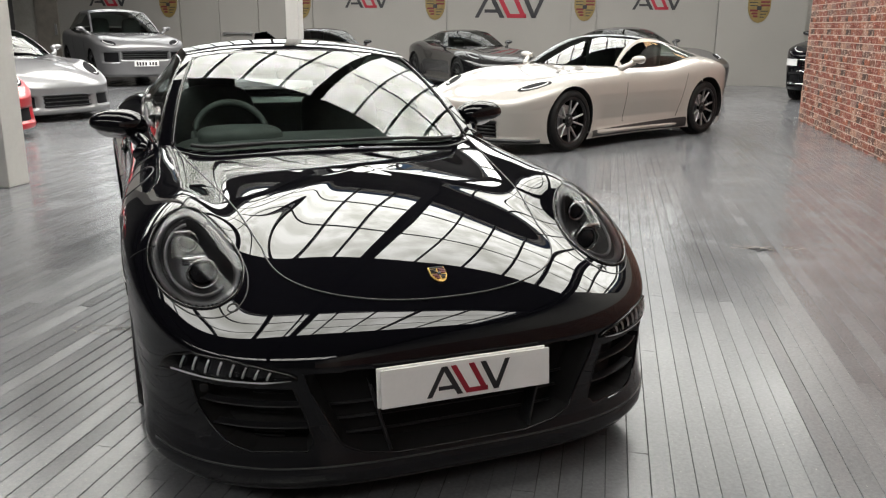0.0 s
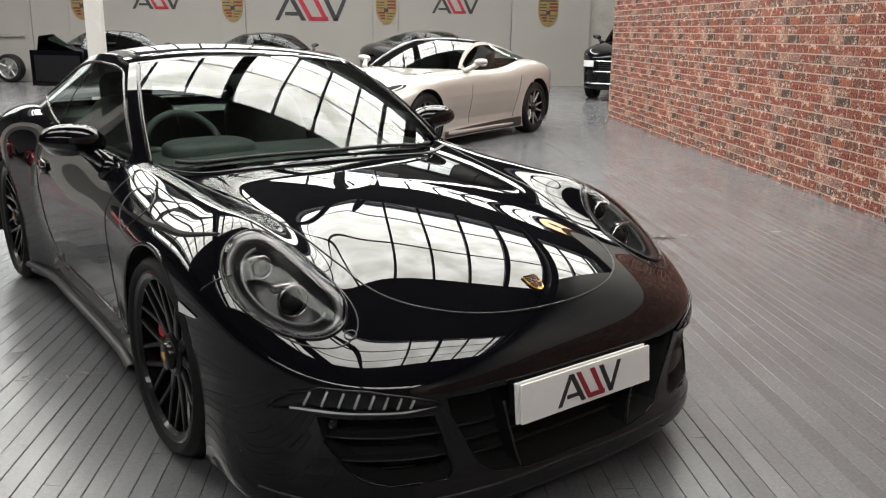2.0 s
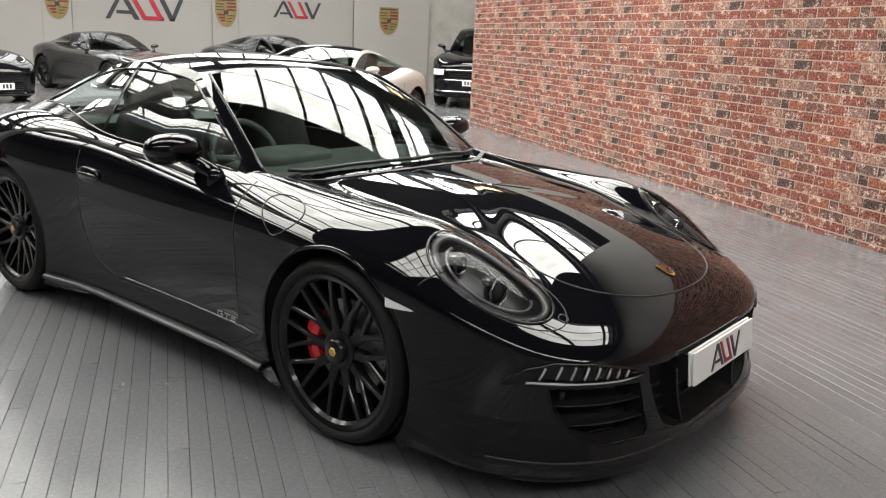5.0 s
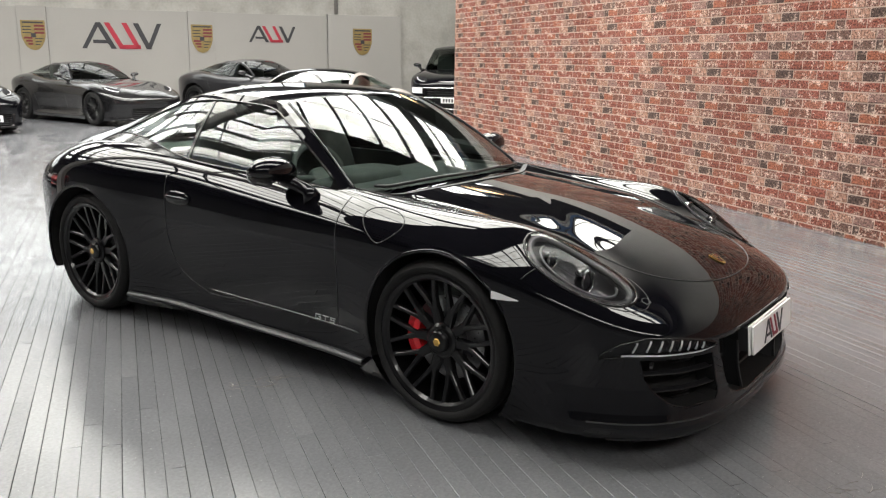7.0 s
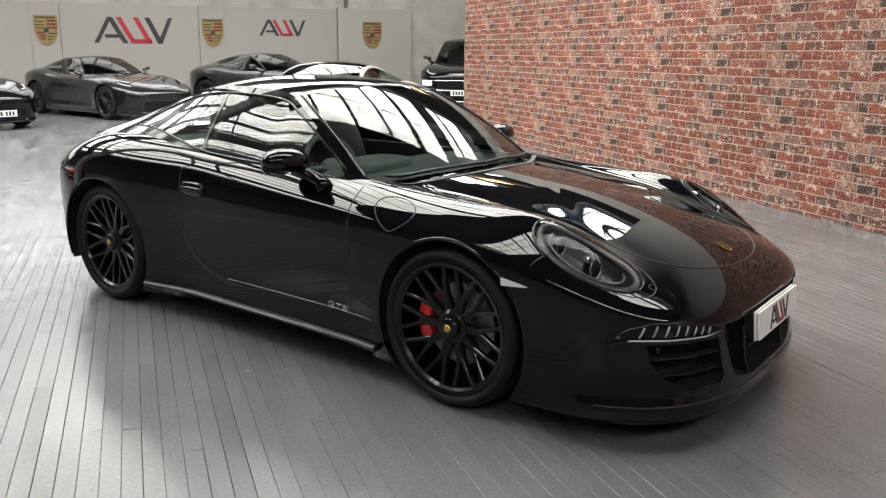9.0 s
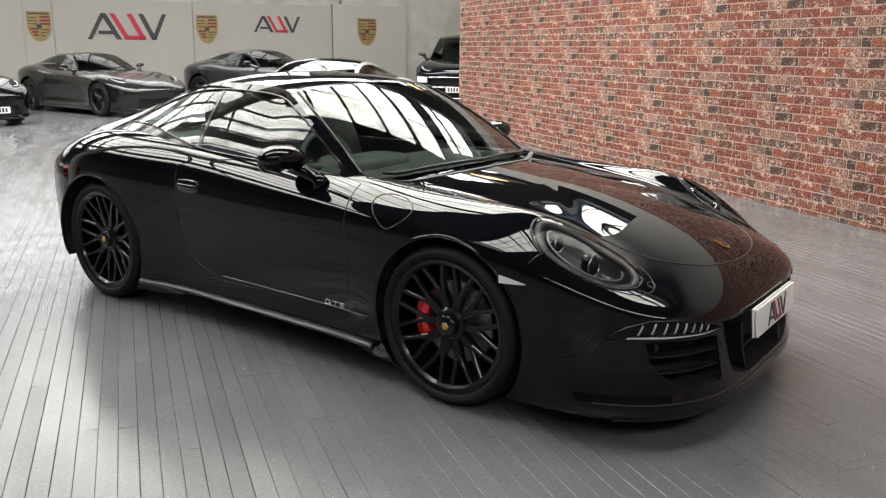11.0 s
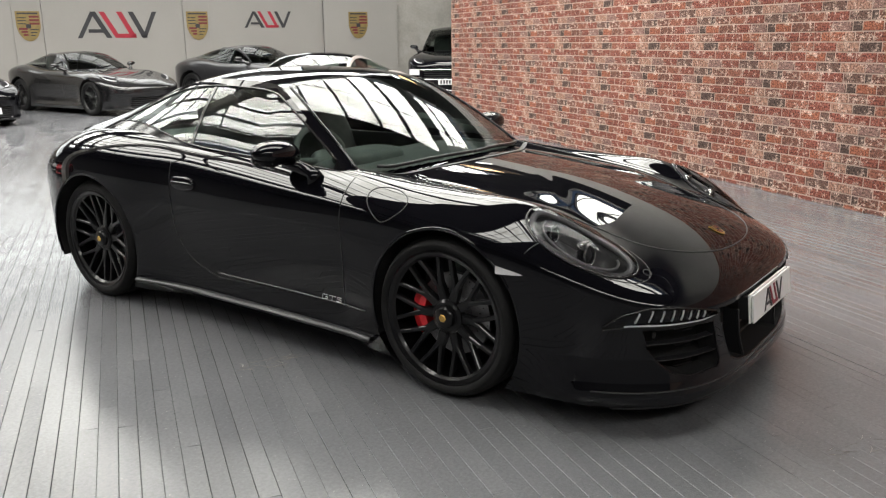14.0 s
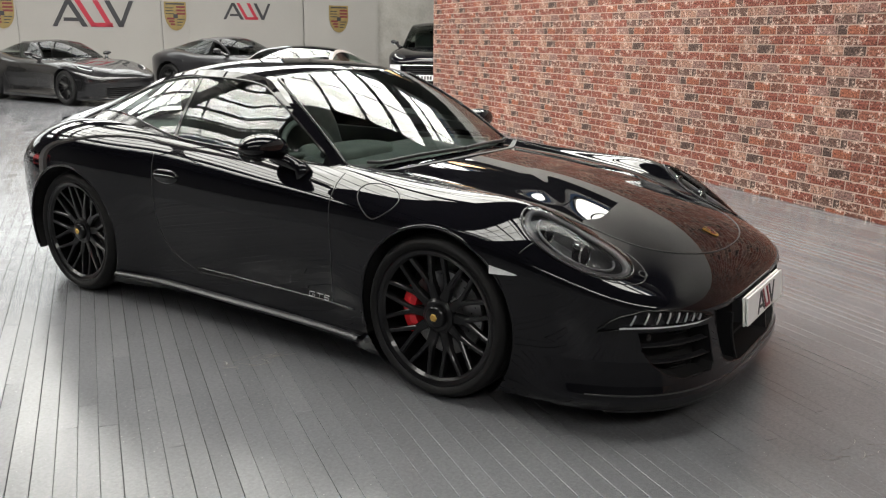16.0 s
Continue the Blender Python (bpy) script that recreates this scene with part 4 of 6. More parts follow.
def wheel_wells(shape, parent, inner=0.5):
    for wy, wz, wr in (shape.front, shape.rear):
        for sg in (-1, 1):
            vs = []
            nu, nv = 40, 4
            for i in range(nu + 1):
                a = math.pi * (-0.12 + 1.24 * i / nu)
                y, z = wy + (wr + 0.002) * math.cos(a), max(0.13, wz + (wr + 0.002) * math.sin(a))
                xo = shape.flank(min(max(y, shape.yf - 0.001), shape.yr), z) if shape.yf - 0.0 <= y else float(shape.w(shape.yf)) * (1 - max(0, (shape.yf - y) / shape.ln) ** shape.nn) ** (1 / shape.nn) - float(shape.inset(y, z, 0.0))
                for j in range(nv + 1):
                    vs.append((sg * (xo - 0.004 + (inner - xo) * j / nv), y, z))
            mesh_object("arch_liner", vs, grid_faces(nu + 1, nv + 1, sg > 0), M_VOID, parent)


def arch_lip(shape, parent, paint, r=0.008):
    for wy, wz, wr in (shape.front, shape.rear):
        for sg in (-1, 1):
            pts = []
            for i in range(41):
                a = math.pi * (-0.10 + 1.2 * i / 40)
                y, z = wy + (wr + 0.001) * math.cos(a), wz + (wr + 0.001) * math.sin(a)
                if z < 0.16:
                    continue
                if y < shape.yf:
                    e = max(0.0, (shape.yf - y) / shape.ln)
                    xo = float(shape.w(shape.yf)) * (1 - e ** shape.nn) ** (1 / shape.nn)
                    zw = float(shape.zw(y))
                    if z > zw:
                        lo, hi = 0.4, xo
                        for _ in range(30):
                            mid = (lo + hi) / 2
                            lo, hi = (mid, hi) if float(shape.top(mid, y)) > z else (lo, mid)
                        xo = lo
                    else:
                        xo -= float(shape.inset(y, z, 0.0))
                else:
                    xo = shape.flank(y, z)
                pts.append((sg * (xo - 0.006), y, z))
            v, f = tube(pts, r, 8)
            mesh_object("arch_lip", v, f, paint, parent, "", True)

# ---------------- the black coupe in front ----------------
HERO = Shape(
    nose=(-1.15, 1.085, 3.4), tail=(1.30, 0.90, 2.45),
    width=[(-1.15, 0.903), (-0.8, 0.884), (-0.3, 0.866), (0.3, 0.861), (0.62, 0.868), (0.86, 0.897), (1.06, 0.919), (1.30, 0.926)],
    waist=[(-2.24, 0.455), (-2.1, 0.475), (-1.95, 0.51), (-1.78, 0.55), (-1.55, 0.582), (-1.2, 0.61), (-0.6, 0.62), (0.4, 0.63), (1.2, 0.66), (1.8, 0.62), (2.27, 0.56)],
    centre=[(-2.26, 0.702), (-2.025, 0.743), (-1.7, 0.779), (-1.4, 0.811), (-1.1, 0.841), (-0.75, 0.868), (-0.4, 0.89), (0.2, 0.90), (0.9, 0.93), (1.5, 0.945), (1.8, 0.90), (2.1, 0.81), (2.3, 0.72)],
    crown=[(-2.26, -0.075), (-1.95, -0.070), (-1.7, -0.060), (-1.4, -0.055), (-1.0, -0.050), (-0.7, -0.040), (0.0, 0.0), (2.3, 0.0)],
    ridge=[(-2.26, 0.0), (-2.0, 0.0), (-1.85, 0.032), (-1.727, 0.062), (-1.53, 0.098), (-1.3, 0.080), (-1.1, 0.065), (-0.9, 0.060), (-0.475, 0.080), (0, 0.105), (0.6, 0.105), (1.1, 0.06), (1.4, 0.03), (1.8, 0.0), (2.3, 0.0)],
    crest_x=[(-2.2, 0.62), (-1.5, 0.70), (-0.9, 0.72), (-0.3, 0.73), (0.6, 0.74), (1.2, 0.77), (2.2, 0.7)],
    crest_w=0.122, crest_out=0.24, bottom=0.105, dense_nose=1.5,
    round=[(-2.24, 2.2), (-1.98, 2.35), (-1.8, 3.1), (-1.6, 4.4), (-1.4, 5.2), (-1.2, 5.5), (-0.9, 5.0), (-0.5, 3.6), (0, 3.0), (0.6, 3.0), (1.2, 3.3), (2.2, 3.0)],
    front=(-1.225, 0.338, 0.372), rear=(1.225, 0.343, 0.378),
    door=[(0.105, 0.085), (0.15, 0.045), (0.18, 0.036), (0.22, 0.036), (0.28, 0.036), (0.33, 0.030), (0.45, 0.014), (0.62, 0.0)],
    fender=[(0.12, 0.035), (0.20, 0.018), (0.35, 0.008), (0.5, 0.002), (0.6, 0.0)],
    bumper=[(0.105, 0.020), (0.115, -0.006), (0.132, -0.019), (0.155, -0.021), (0.175, -0.018), (0.21, -0.010), (0.25, -0.003), (0.30, 0.003), (0.36, 0.003), (0.455, 0.0)],
    bumper_long=(-1.85, -1.55))


# openings in the front bumper, by height: half width of the middle one, inner and outer edge of the side ones
def mid_half(z):
    return np.interp(z, (0.193, 0.21, 0.235, 0.28, 0.32, 0.41, 0.455), (0.20, 0.31, 0.36, 0.385, 0.405, 0.45, 0.46))


def side_inner(z):
    return np.interp(z, (0.222, 0.25, 0.30, 0.35, 0.412), (0.455, 0.435, 0.45, 0.465, 0.488))


def side_outer(z):
    return np.interp(z, (0.222, 0.24, 0.28, 0.32, 0.36, 0.412), (0.60, 0.66, 0.70, 0.725, 0.738, 0.745))


def cowl_y(x):
    return -0.785 + 0.19 * (np.abs(x) / 0.726) ** 2


HERO_TOP = Canopy(
    HERO,
    rail_x=[(-0.595, 0.726), (-0.31, 0.655), (-0.03, 0.555), (0.2, 0.538), (0.45, 0.535), (0.7, 0.537), (1.0, 0.546), (1.3, 0.557), (1.5, 0.56), (1.78, 0.56)],
    rail_z=[(-0.595, 0.856), (-0.31, 1.055), (-0.03, 1.208), (0.20, 1.240), (0.45, 1.244), (0.7, 1.215), (1.0, 1.130), (1.3, 1.035), (1.55, 0.970), (1.78, 0.920)],
    centre_z=[(-0.595, 0.862), (-0.31, 1.082), (-0.03, 1.246), (0.22, 1.288), (0.45, 1.295), (0.7, 1.268), (1.0, 1.185), (1.3, 1.085), (1.55, 1.00), (1.78, 0.935)],
    bow=[(-0.595, 0.19), (-0.31, 0.13), (-0.03, 0.065), (0.4, 0.0), (1.0, -0.04), (1.78, -0.10)],
    belt_x=[(-0.60, 0.729), (-0.3, 0.748), (0.2, 0.765), (0.6, 0.762), (1.0, 0.735), (1.3, 0.69), (1.78, 0.62)],
    screen=(-0.595, -0.028))


def in_plan_ellipse(x, y, c, ax, a, b):
    dx, dy = np.abs(x) - c[0], y - c[1]
    p, q = dx * ax[0] + dy * ax[1], -dx * ax[1] + dy * ax[0]
    return (p / a) ** 2 + (q / b) ** 2


HL_C, HL_AX, HL_A, HL_B = (0.690, -1.745), (0.29, 0.957), 0.207, 0.121


def nose_point(shape, x, z, off=0.0, dent=None):
    """A point on the bumper at plan offset x and height z, pushed out by off."""
    a = abs(x)
    w0 = float(shape.w(shape.yf))
    e = (1 - min(a / w0, 0.9999) ** shape.nn) ** (1 / shape.nn)
    y = shape.yf - shape.ln * e
    g = Vector(((a / w0) ** (shape.nn - 1) / w0, -(e ** (shape.nn - 1)) / shape.ln, 0)).normalized()
    ns = 1 - float(smooth(-1.85, -1.55, y))
    zw = float(shape.zw(y))
    d = float(shape.inset(y, min(z, zw), ns)) - off
    p = Vector((a, y, z)) - g * d
    if z > zw:
        # climb over the shoulder towards the hood
        r = 1.0
        lo, hi = 0.6, 1.0
        for _ in range(30):
            mid = (lo + hi) / 2
            zz = float(shape.top(a * mid, shape.yf + (y - shape.yf) * mid))
            lo, hi = (mid, hi) if zz > z else (lo, mid)
        p = Vector((a * lo, shape.yf + (y - shape.yf) * lo, z)) + g * off
    return Vector((math.copysign(p.x, x), p.y, p.z))


def patch(name, fn, nu, nv, material, parent, label="", flip=False, smooth_it=True, thick=0.0):
    v = [fn(i / nu, j / nv) for i in range(nu + 1) for j in range(nv + 1)]
    ob = mesh_object(name, v, grid_faces(nu + 1, nv + 1, flip), material, parent, label, smooth_it)
    return ob


def duct(name, loop, sg, parent, depth, label):
    """A dark recess in the bumper: walls, back and a rounded painted rim round the loop of (x, z)."""
    n = len(loop)
    cx, cz = sum(p[0] for p in loop) / n, sum(p[1] for p in loop) / n
    rings = []
    for k, (off, sh) in enumerate(((0.0, 1.0), (-0.02, 0.985), (-depth, 0.96), (-depth, 0.6), (-depth, 0.01))):
        rings += [nose_point(HERO, sg * (cx + (x - cx) * sh), cz + (z - cz) * sh, off) for x, z in loop]
    ob = mesh_object(name, rings, grid_faces(5, n) + [(k * n + n - 1, k * n, (k + 1) * n, (k + 1) * n + n - 1) for k in range(4)], M_VOID, parent, label)
    bm_fix(ob)
    seam("intake_rim", [nose_point(HERO, sg * x, z, -0.002) for x, z in loop], ob, 0.004, M_BLACK, True)
    return ob


def seam(name, pts, parent, r=0.0025, material=None, closed=False):
    v, f = tube(pts, r, 6, closed)
    return mesh_object(name, v, f, material or M_SEAM, parent, "", True)


def superellipsoid(c, s, e1=0.6, e2=0.8, nu=28, nv=16):
    def pw(v, e):
        return math.copysign(abs(v) ** e, v)
    vs = []
    for i in range(nu):
        a = 2 * math.pi * i / nu
        for j in range(nv + 1):
            b = -math.pi / 2 + math.pi * j / nv
            vs.append(Vector((c[0] + s[0] * pw(math.cos(b), e1) * pw(math.cos(a), e2), c[1] + s[1] * pw(math.cos(b), e1) * pw(math.sin(a), e2), c[2] + s[2] * pw(math.sin(b), e1))))
    return vs, grid_faces(nu, nv + 1, False, True)


def mirror_part(parent, shape, y, x, z, sg, paint, glass=M_CHROME, size=(0.118, 0.075, 0.068)):
    v, f = superellipsoid((0, 0, 0), size, 0.88, 0.88)
    # tapered shell: slimmer towards the tip, flat at the back
    vs = []
    for p in v:
        q = Vector(p)
        k = 1 - 0.22 * (q.x / size[0] + 1) / 2
        q.z = q.z * k * (1.0 if q.z > 0 else 0.55) + 0.012 * (q.x / size[0])
        q.y = min(q.y * k, size[1] * 0.55)
        vs.append(Vector((sg * q.x, q.y, q.z)) + Vector((sg * x, y, z)))
    m = mesh_object("door_mirror", vs, f, paint, parent, "", True)
    bm_fix(m)
    fx = shape.flank(y - 0.06, z - 0.11) if z - 0.11 < float(shape.top(0.7, y)) else 0.75
    v, f = tube([Vector((sg * (x - 0.045), y - 0.015, z - 0.022)), Vector((sg * (x - 0.075), y - 0.07, z - 0.055)), Vector((sg * (x - 0.10), y - 0.125, z - 0.080)), Vector((sg * (fx - 0.015), y - 0.17, z - 0.115))], [0.038, 0.032, 0.033, 0.044], 12)
    mesh_object("mirror_arm", v, f, paint, m, "", True)
    v, f = superellipsoid((sg * x, y + size[1] * 0.53, z), (size[0] * 0.86, 0.006, size[2] * 0.78), 0.9, 0.9, 20, 10)
    mesh_object("mirror_glass", v, f, glass, m, "", True)
    return m


def seat_part(parent, x, y, name="seat"):
    v1, f1 = superellipsoid((x, y - 0.02, 0.40), (0.235, 0.26, 0.085), 0.5, 0.5)
    s = mesh_object(name, v1, f1, M_SEAT, parent, "dark leather front seat", True)
    v, f = superellipsoid((0, 0, 0), (0.235, 0.075, 0.33), 0.55, 0.6)
    m = Matrix.Translation((x, y + 0.27, 0.72)) @ Matrix.Rotation(radians(-20), 4, "X")
    b = mesh_object("backrest", [m @ Vector(p) for p in v], f, M_SEAT, s, "", True)
    v, f = superellipsoid((x, y + 0.42, 1.05), (0.13, 0.055, 0.10), 0.6, 0.6)
    mesh_object("headrest", v, f, M_SEAT, s, "", True)
    return s


def steering(parent, x, y, z):
    ring = []
    m = Matrix.Translation((x, y, z)) @ Matrix.Rotation(radians(68), 4, "X")
    for i in range(36):
        a = 2 * math.pi * i / 36
        ring.append(m @ Vector((0.18 * math.cos(a), 0.18 * math.sin(a), 0)))
    v1 = tube(ring, 0.016, 8, True)
    sp = [tube([m @ Vector((0, 0, 0.01)), m @ Vector((0.17 * math.cos(a), 0.17 * math.sin(a), 0))], 0.018, 6) for a in (0.1, math.pi - 0.1, -math.pi / 2)]
    hub = superellipsoid((0, 0, 0), (0.075, 0.06, 0.03), 0.7, 0.8, 16, 8)
    hub = ([m @ Vector(p) for p in hub[0]], hub[1])
    v, f = merge(v1, *sp, hub)
    return mesh_object("steering_wheel", v, f, M_DASH, parent, "black leather steering wheel", True)


def interior(parent, top, y_dash, y_seat, y_back, half, right_hand=True):
    def floorfn(a, b):
        return Vector((half * (2 * b - 1), y_dash - 0.35 + (y_back + 0.5 - y_dash) * a, 0.27))
    patch("cabin_floor", floorfn, 2, 2, M_DASH, parent, "", True, False)
    v, f = superellipsoid((0, y_dash, 0.72), (half + 0.02, 0.27, 0.155), 0.45, 0.35, 36, 16)
    d = mesh_object("dashboard", v, f, M_DASH, parent, "black moulded dashboard", True)
    x = -0.36 if right_hand else 0.36
    v, f = superellipsoid((x, y_dash + 0.02, 0.875), (0.19, 0.12, 0.05), 0.6, 0.6)
    mesh_object("instrument_hood", v, f, M_DASH, d, "", True)
    steering(parent, x, y_dash + 0.33, 0.83)
    for sx in (-0.36, 0.36):
        seat_part(parent, sx, y_seat)
    for sg in (-1, 1):
        boxes("door_card", [(sg * half - 0.015, sg * half + 0.015, y_dash - 0.1, y_back, 0.28, 0.86)], M_DASH, parent, bevel=0.005)
    boxes("rear_bulkhead", [(-half, half, y_back, y_back + 0.04, 0.28, 0.90)], M_DASH, parent, bevel=0.005)
    boxes("parcel_shelf", [(-half, half, y_back + 0.04, y_back + 0.65, 0.86, 0.90)], M_DASH, parent, bevel=0.005)
    boxes("centre_console", [(-0.10, 0.10, y_dash, y_seat + 0.35, 0.28, 0.52)], M_DASH, parent, bevel=0.02)


def plate(parent, y, z, w=0.52, h=0.111, tilt=6, lettered="bars", name="number_plate", label=""):
    m = Matrix.Translation((0, y, z)) @ Matrix.Rotation(radians(-tilt), 4, "X")
    bm = bmesh.new()
    box(bm, -w / 2, w / 2, -0.004, 0.004, -h / 2, h / 2, m, 0.002)
    p = part(name, bm, M_PLATE, parent, label)
    if lettered == "logo":
        logo(w * 0.50, m @ Matrix.Translation((0.0, -0.0045, 0)), 0.002, p)
        bm = bmesh.new()
        box(bm, -w / 2 - 0.008, w / 2 - 0.008, 0.008, 0.016, -h / 2, h / 2 + 0.004, m, 0.002)
        part("backing_plate", bm, M_PLATE, p)
        bm = bmesh.new()
        box(bm, -w / 2 + 0.01, w / 2 - 0.03, 0.018, 0.06, -h / 2 + 0.01, h / 2 - 0.01, m, 0.002)
        part("plate_bracket", bm, M_TRIM, p)
    else:
        for k in range(7):
            x = -w * 0.42 + k * w * 0.115 + (w * 0.06 if k > 3 else 0)
            boxes("plate_bar", [(x, x + w * 0.075, -0.006, -0.004, -h * 0.34, h * 0.34)], M_INK, p, m=m)
    return p


def build_hero():
    car = empty("sports_car")
    tagged(car, "gloss black rear-engined sports coupe with black wheels and red calipers", "car", "cars in the showroom")

    def cabin_hole(x, y, z):
        return (y > cowl_y(x) + 0.03) & (y < 1.42) & (x < HERO_TOP.bx(y) - 0.012) & (z > 0.75)

    def lamp_hole(x, y, z):
        return (in_plan_ellipse(x, y, HL_C, HL_AX, HL_A, HL_B) < 0.97 ** 2) & (z > 0.45)

    def intake_hole(x, y, z):
        side = (z > 0.222) & (z < 0.412) & (x > side_inner(z)) & (x < side_outer(z))
        mid = (z > 0.193) & (z < 0.455) & (x < mid_half(z))
        tail = (y > 1.5) & (z < 0.27)
        return ((y < -1.6) & (side | mid)) | tail

    car_shell(HERO, car, M_BLACK, None, (cabin_hole, lamp_hole, intake_hole), 1.5)
    under_tray(HERO, car)
    wheel_wells(HERO, car)
    arch_lip(HERO, car, M_BLACK)
    for sg in (-1, 1):
        wheel(car, sg * 0.765, -1.225, 0.338, 0.281, 0.245, ("Y", 10), sg, M_RIM)
        # rear calipers near black, not red: the shade inside the wheel is in their colour
        wheel(car, sg * 0.745, 1.225, 0.343, 0.281, 0.295, ("Y", 10), sg, M_RIM, caliper=M_LAMPDARK, turn=0.1)
    # glasshouse
    T = HERO_TOP
    T.over_patch("windscreen", -0.585, -0.030, M_GLASS, car, -0.93, 0.93, 36, 48, label="raked curved windscreen reflecting the roof lights")
    for sg in (-1, 1):
        T.over_patch("a_pillar", -0.595, -0.028, M_BLACK, car, sg * 0.93, sg * 1.0, 30, 4)
    for sg in (-1, 1):
        seam("windscreen_seal", [T.over(-0.585 + 0.555 * i / 30, sg * 0.93, 0.001) for i in range(31)], car, 0.008, M_GLOSSTRIM)
    v, f = superellipsoid((0, -0.055, 1.135), (0.125, 0.018, 0.034), 0.5, 0.6, 24, 10)
    rm = mesh_object("inside_mirror", v, f, M_DASH, car, "black inside mirror", True)
    v, f = tube([Vector((0, -0.055, 1.16)), Vector((0, -0.085, 1.20))], 0.012, 8)
    mesh_object("mirror_stalk", v, f, M_DASH, rm, "", True)
    T.over_patch("windscreen_header", -0.030, -0.002, M_GLOSSTRIM, car, -1, 1, 3, 40)
    T.over_patch("roof_panel", -0.002, 0.95, M_BLACK, car, -1, 1, 40, 48)
    T.over_patch("rear_window", 0.95, 1.62, M_GLASSD, car, -0.9, 0.9, 24, 40)
    for sg in (-1, 1):
        T.over_patch("c_pillar", 0.95, 1.62, M_BLACK, car, sg * 0.9, sg * 1.0, 24, 4)
    T.over_patch("engine_lid", 1.62, 1.78, M_BLACK, car, -1, 1, 8, 40)

    def lo(y):
        k = max(0.0, (y - 0.30) / 0.95)
        return 0.05 + 0.42 * min(1, k) ** 2.0

    def hi(y):
        k = max(0.0, (y - 0.6) / 0.65)
        a = 0.90 - 0.44 * min(1, k) ** 3
        return max(a, lo(y) + 0.004)

    for sg in (-1, 1):
        T.side_patch("side_window", -0.52, 1.25, lo, hi, sg, M_GLASS, car, 70, 16, -0.004, "dark side window with a slim black frame")
        T.side_patch("window_sill", -0.52, 1.25, lambda y: 0.0, lambda y: lo(y) + 0.006, sg, M_GLOSSTRIM, car, 70, 3)
        T.side_patch("cant_rail", -0.52, 1.25, lambda y: hi(y) - 0.006, lambda y: 1.0, sg, M_BLACK, car, 70, 6)
        T.side_patch("pillar_foot", -0.60, -0.52, lambda y: 0.0, lambda y: 1.0, sg, M_GLOSSTRIM, car, 8, 6)
        T.side_patch("rear_quarter", 1.25, 1.78, lambda y: 0.0, lambda y: 1.0, sg, M_BLACK, car, 30, 8)
        T.side_patch("b_pillar", 0.455, 0.475, lo, hi, sg, M_GLOSSTRIM, car, 3, 12, 0.001)
        rim = [T.side(-0.52 + 1.77 * i / 60, hi(-0.52 + 1.77 * i / 60), sg, 0.0) for i in range(61)]
        seam("window_trim", rim, car, 0.006, M_GLOSSTRIM)
        rim = [T.side(-0.52 + 1.77 * i / 60, lo(-0.52 + 1.77 * i / 60), sg, 0.0) for i in range(61)]
        seam("window_trim", rim, car, 0.006, M_GLOSSTRIM)
    interior(car, T, -0.42, 0.30, 0.98, 0.66)
    # wipers and cowl
    def cowlfn(a, b):
        x = 0.66 * (2 * b - 1)
        y = float(cowl_y(x)) - 0.075 + 0.115 * a
        return Vector((x, y, float(HERO.top(x, y)) + 0.003 - 0.012 * a))
    patch("cowl_panel", cowlfn, 4, 40, M_TRIM, car, "", True)
    for x0, x1 in ((-0.60, 0.02), (-0.02, 0.58)):
        pts = []
        for i in range(12):
            x = x0 + (x1 - x0) * i / 11
            y = float(cowl_y(x)) - 0.01 + 0.02 * math.sin(i / 11 * math.pi)
            pts.append(Vector((x, y, float(HERO.top(x, y)) + 0.026)))
        seam("wiper", pts, car, 0.008, M_TRIM)
    # shut lines
    right = []
    for i in range(60):
        t = math.pi / 2 * i / 59
        right.append((0.485 * math.sin(t) ** 0.85, -1.74 - 0.37 * math.cos(t) ** 0.85))
    hood_x = Spline((-1.74, 0.485), (-1.5, 0.525), (-1.2, 0.572), (-0.85, 0.63), (-0.60, 0.665))
    right += [(float(hood_x(y)), y) for y in np.linspace(-1.72, -0.60, 50)]
    line = [HERO.on_top(-x, y, 0.0005) for x, y in right[::-1]] + [HERO.on_top(x, y, 0.0005) for x, y in right[1:]]
    seam("bonnet_gap", line, car, 0.0026)
    for sg in (-1, 1):
        def side_pt(y, z, off=0.0):
            return Vector((sg * (HERO.flank(y, z) + off), y, z))
        seam("door_gap", [side_pt(-0.665 - 0.02 * math.sin((z - 0.3) / 0.55 * math.pi), z) for z in np.linspace(0.29, 0.865, 30)], car, 0.0026)
        zs = np.linspace(0, 1, 30)
        gap_y = Spline((0.264, 0.236), (0.304, 0.363), (0.36, 0.455), (0.44, 0.507), (0.68, 0.532), (0.835, 0.548))
        seam("door_gap", [side_pt(float(gap_y(z)), z) for z in np.linspace(0.264, 0.835, 40)], car, 0.0026)
        seam("door_gap", [side_pt(-0.665 + 0.90 * t, 0.29 - 0.026 * t) for t in zs], car, 0.0022)
        seam("sill_edge", [side_pt(-0.80 + 1.05 * t, 0.285 + 0.0 * t, 0.001) for t in zs], car, 0.006, M_BLACK)
        circ = []
        for i in range(36):
            a = 2 * math.pi * i / 36
            p = HERO.on_top(0.825 - 0.017 * math.cos(a) - 0.060 * math.sin(a), -0.91 - 0.097 * math.cos(a) + 0.052 * math.sin(a), 0.0005)
            circ.append(Vector((sg * p.x, p.y, p.z)))
        if sg < 0:
            seam("fuel_flap_gap", circ, car, 0.0024, None, True)
        # door handle in its recess
        v, f = superellipsoid((sg * (HERO.flank(0.43, 0.735) + 0.004), 0.43, 0.735), (0.014, 0.095, 0.036), 0.8, 0.8, 24, 12)
        h = mesh_object("door_handle", v, f, M_BLACK, car, "", True)
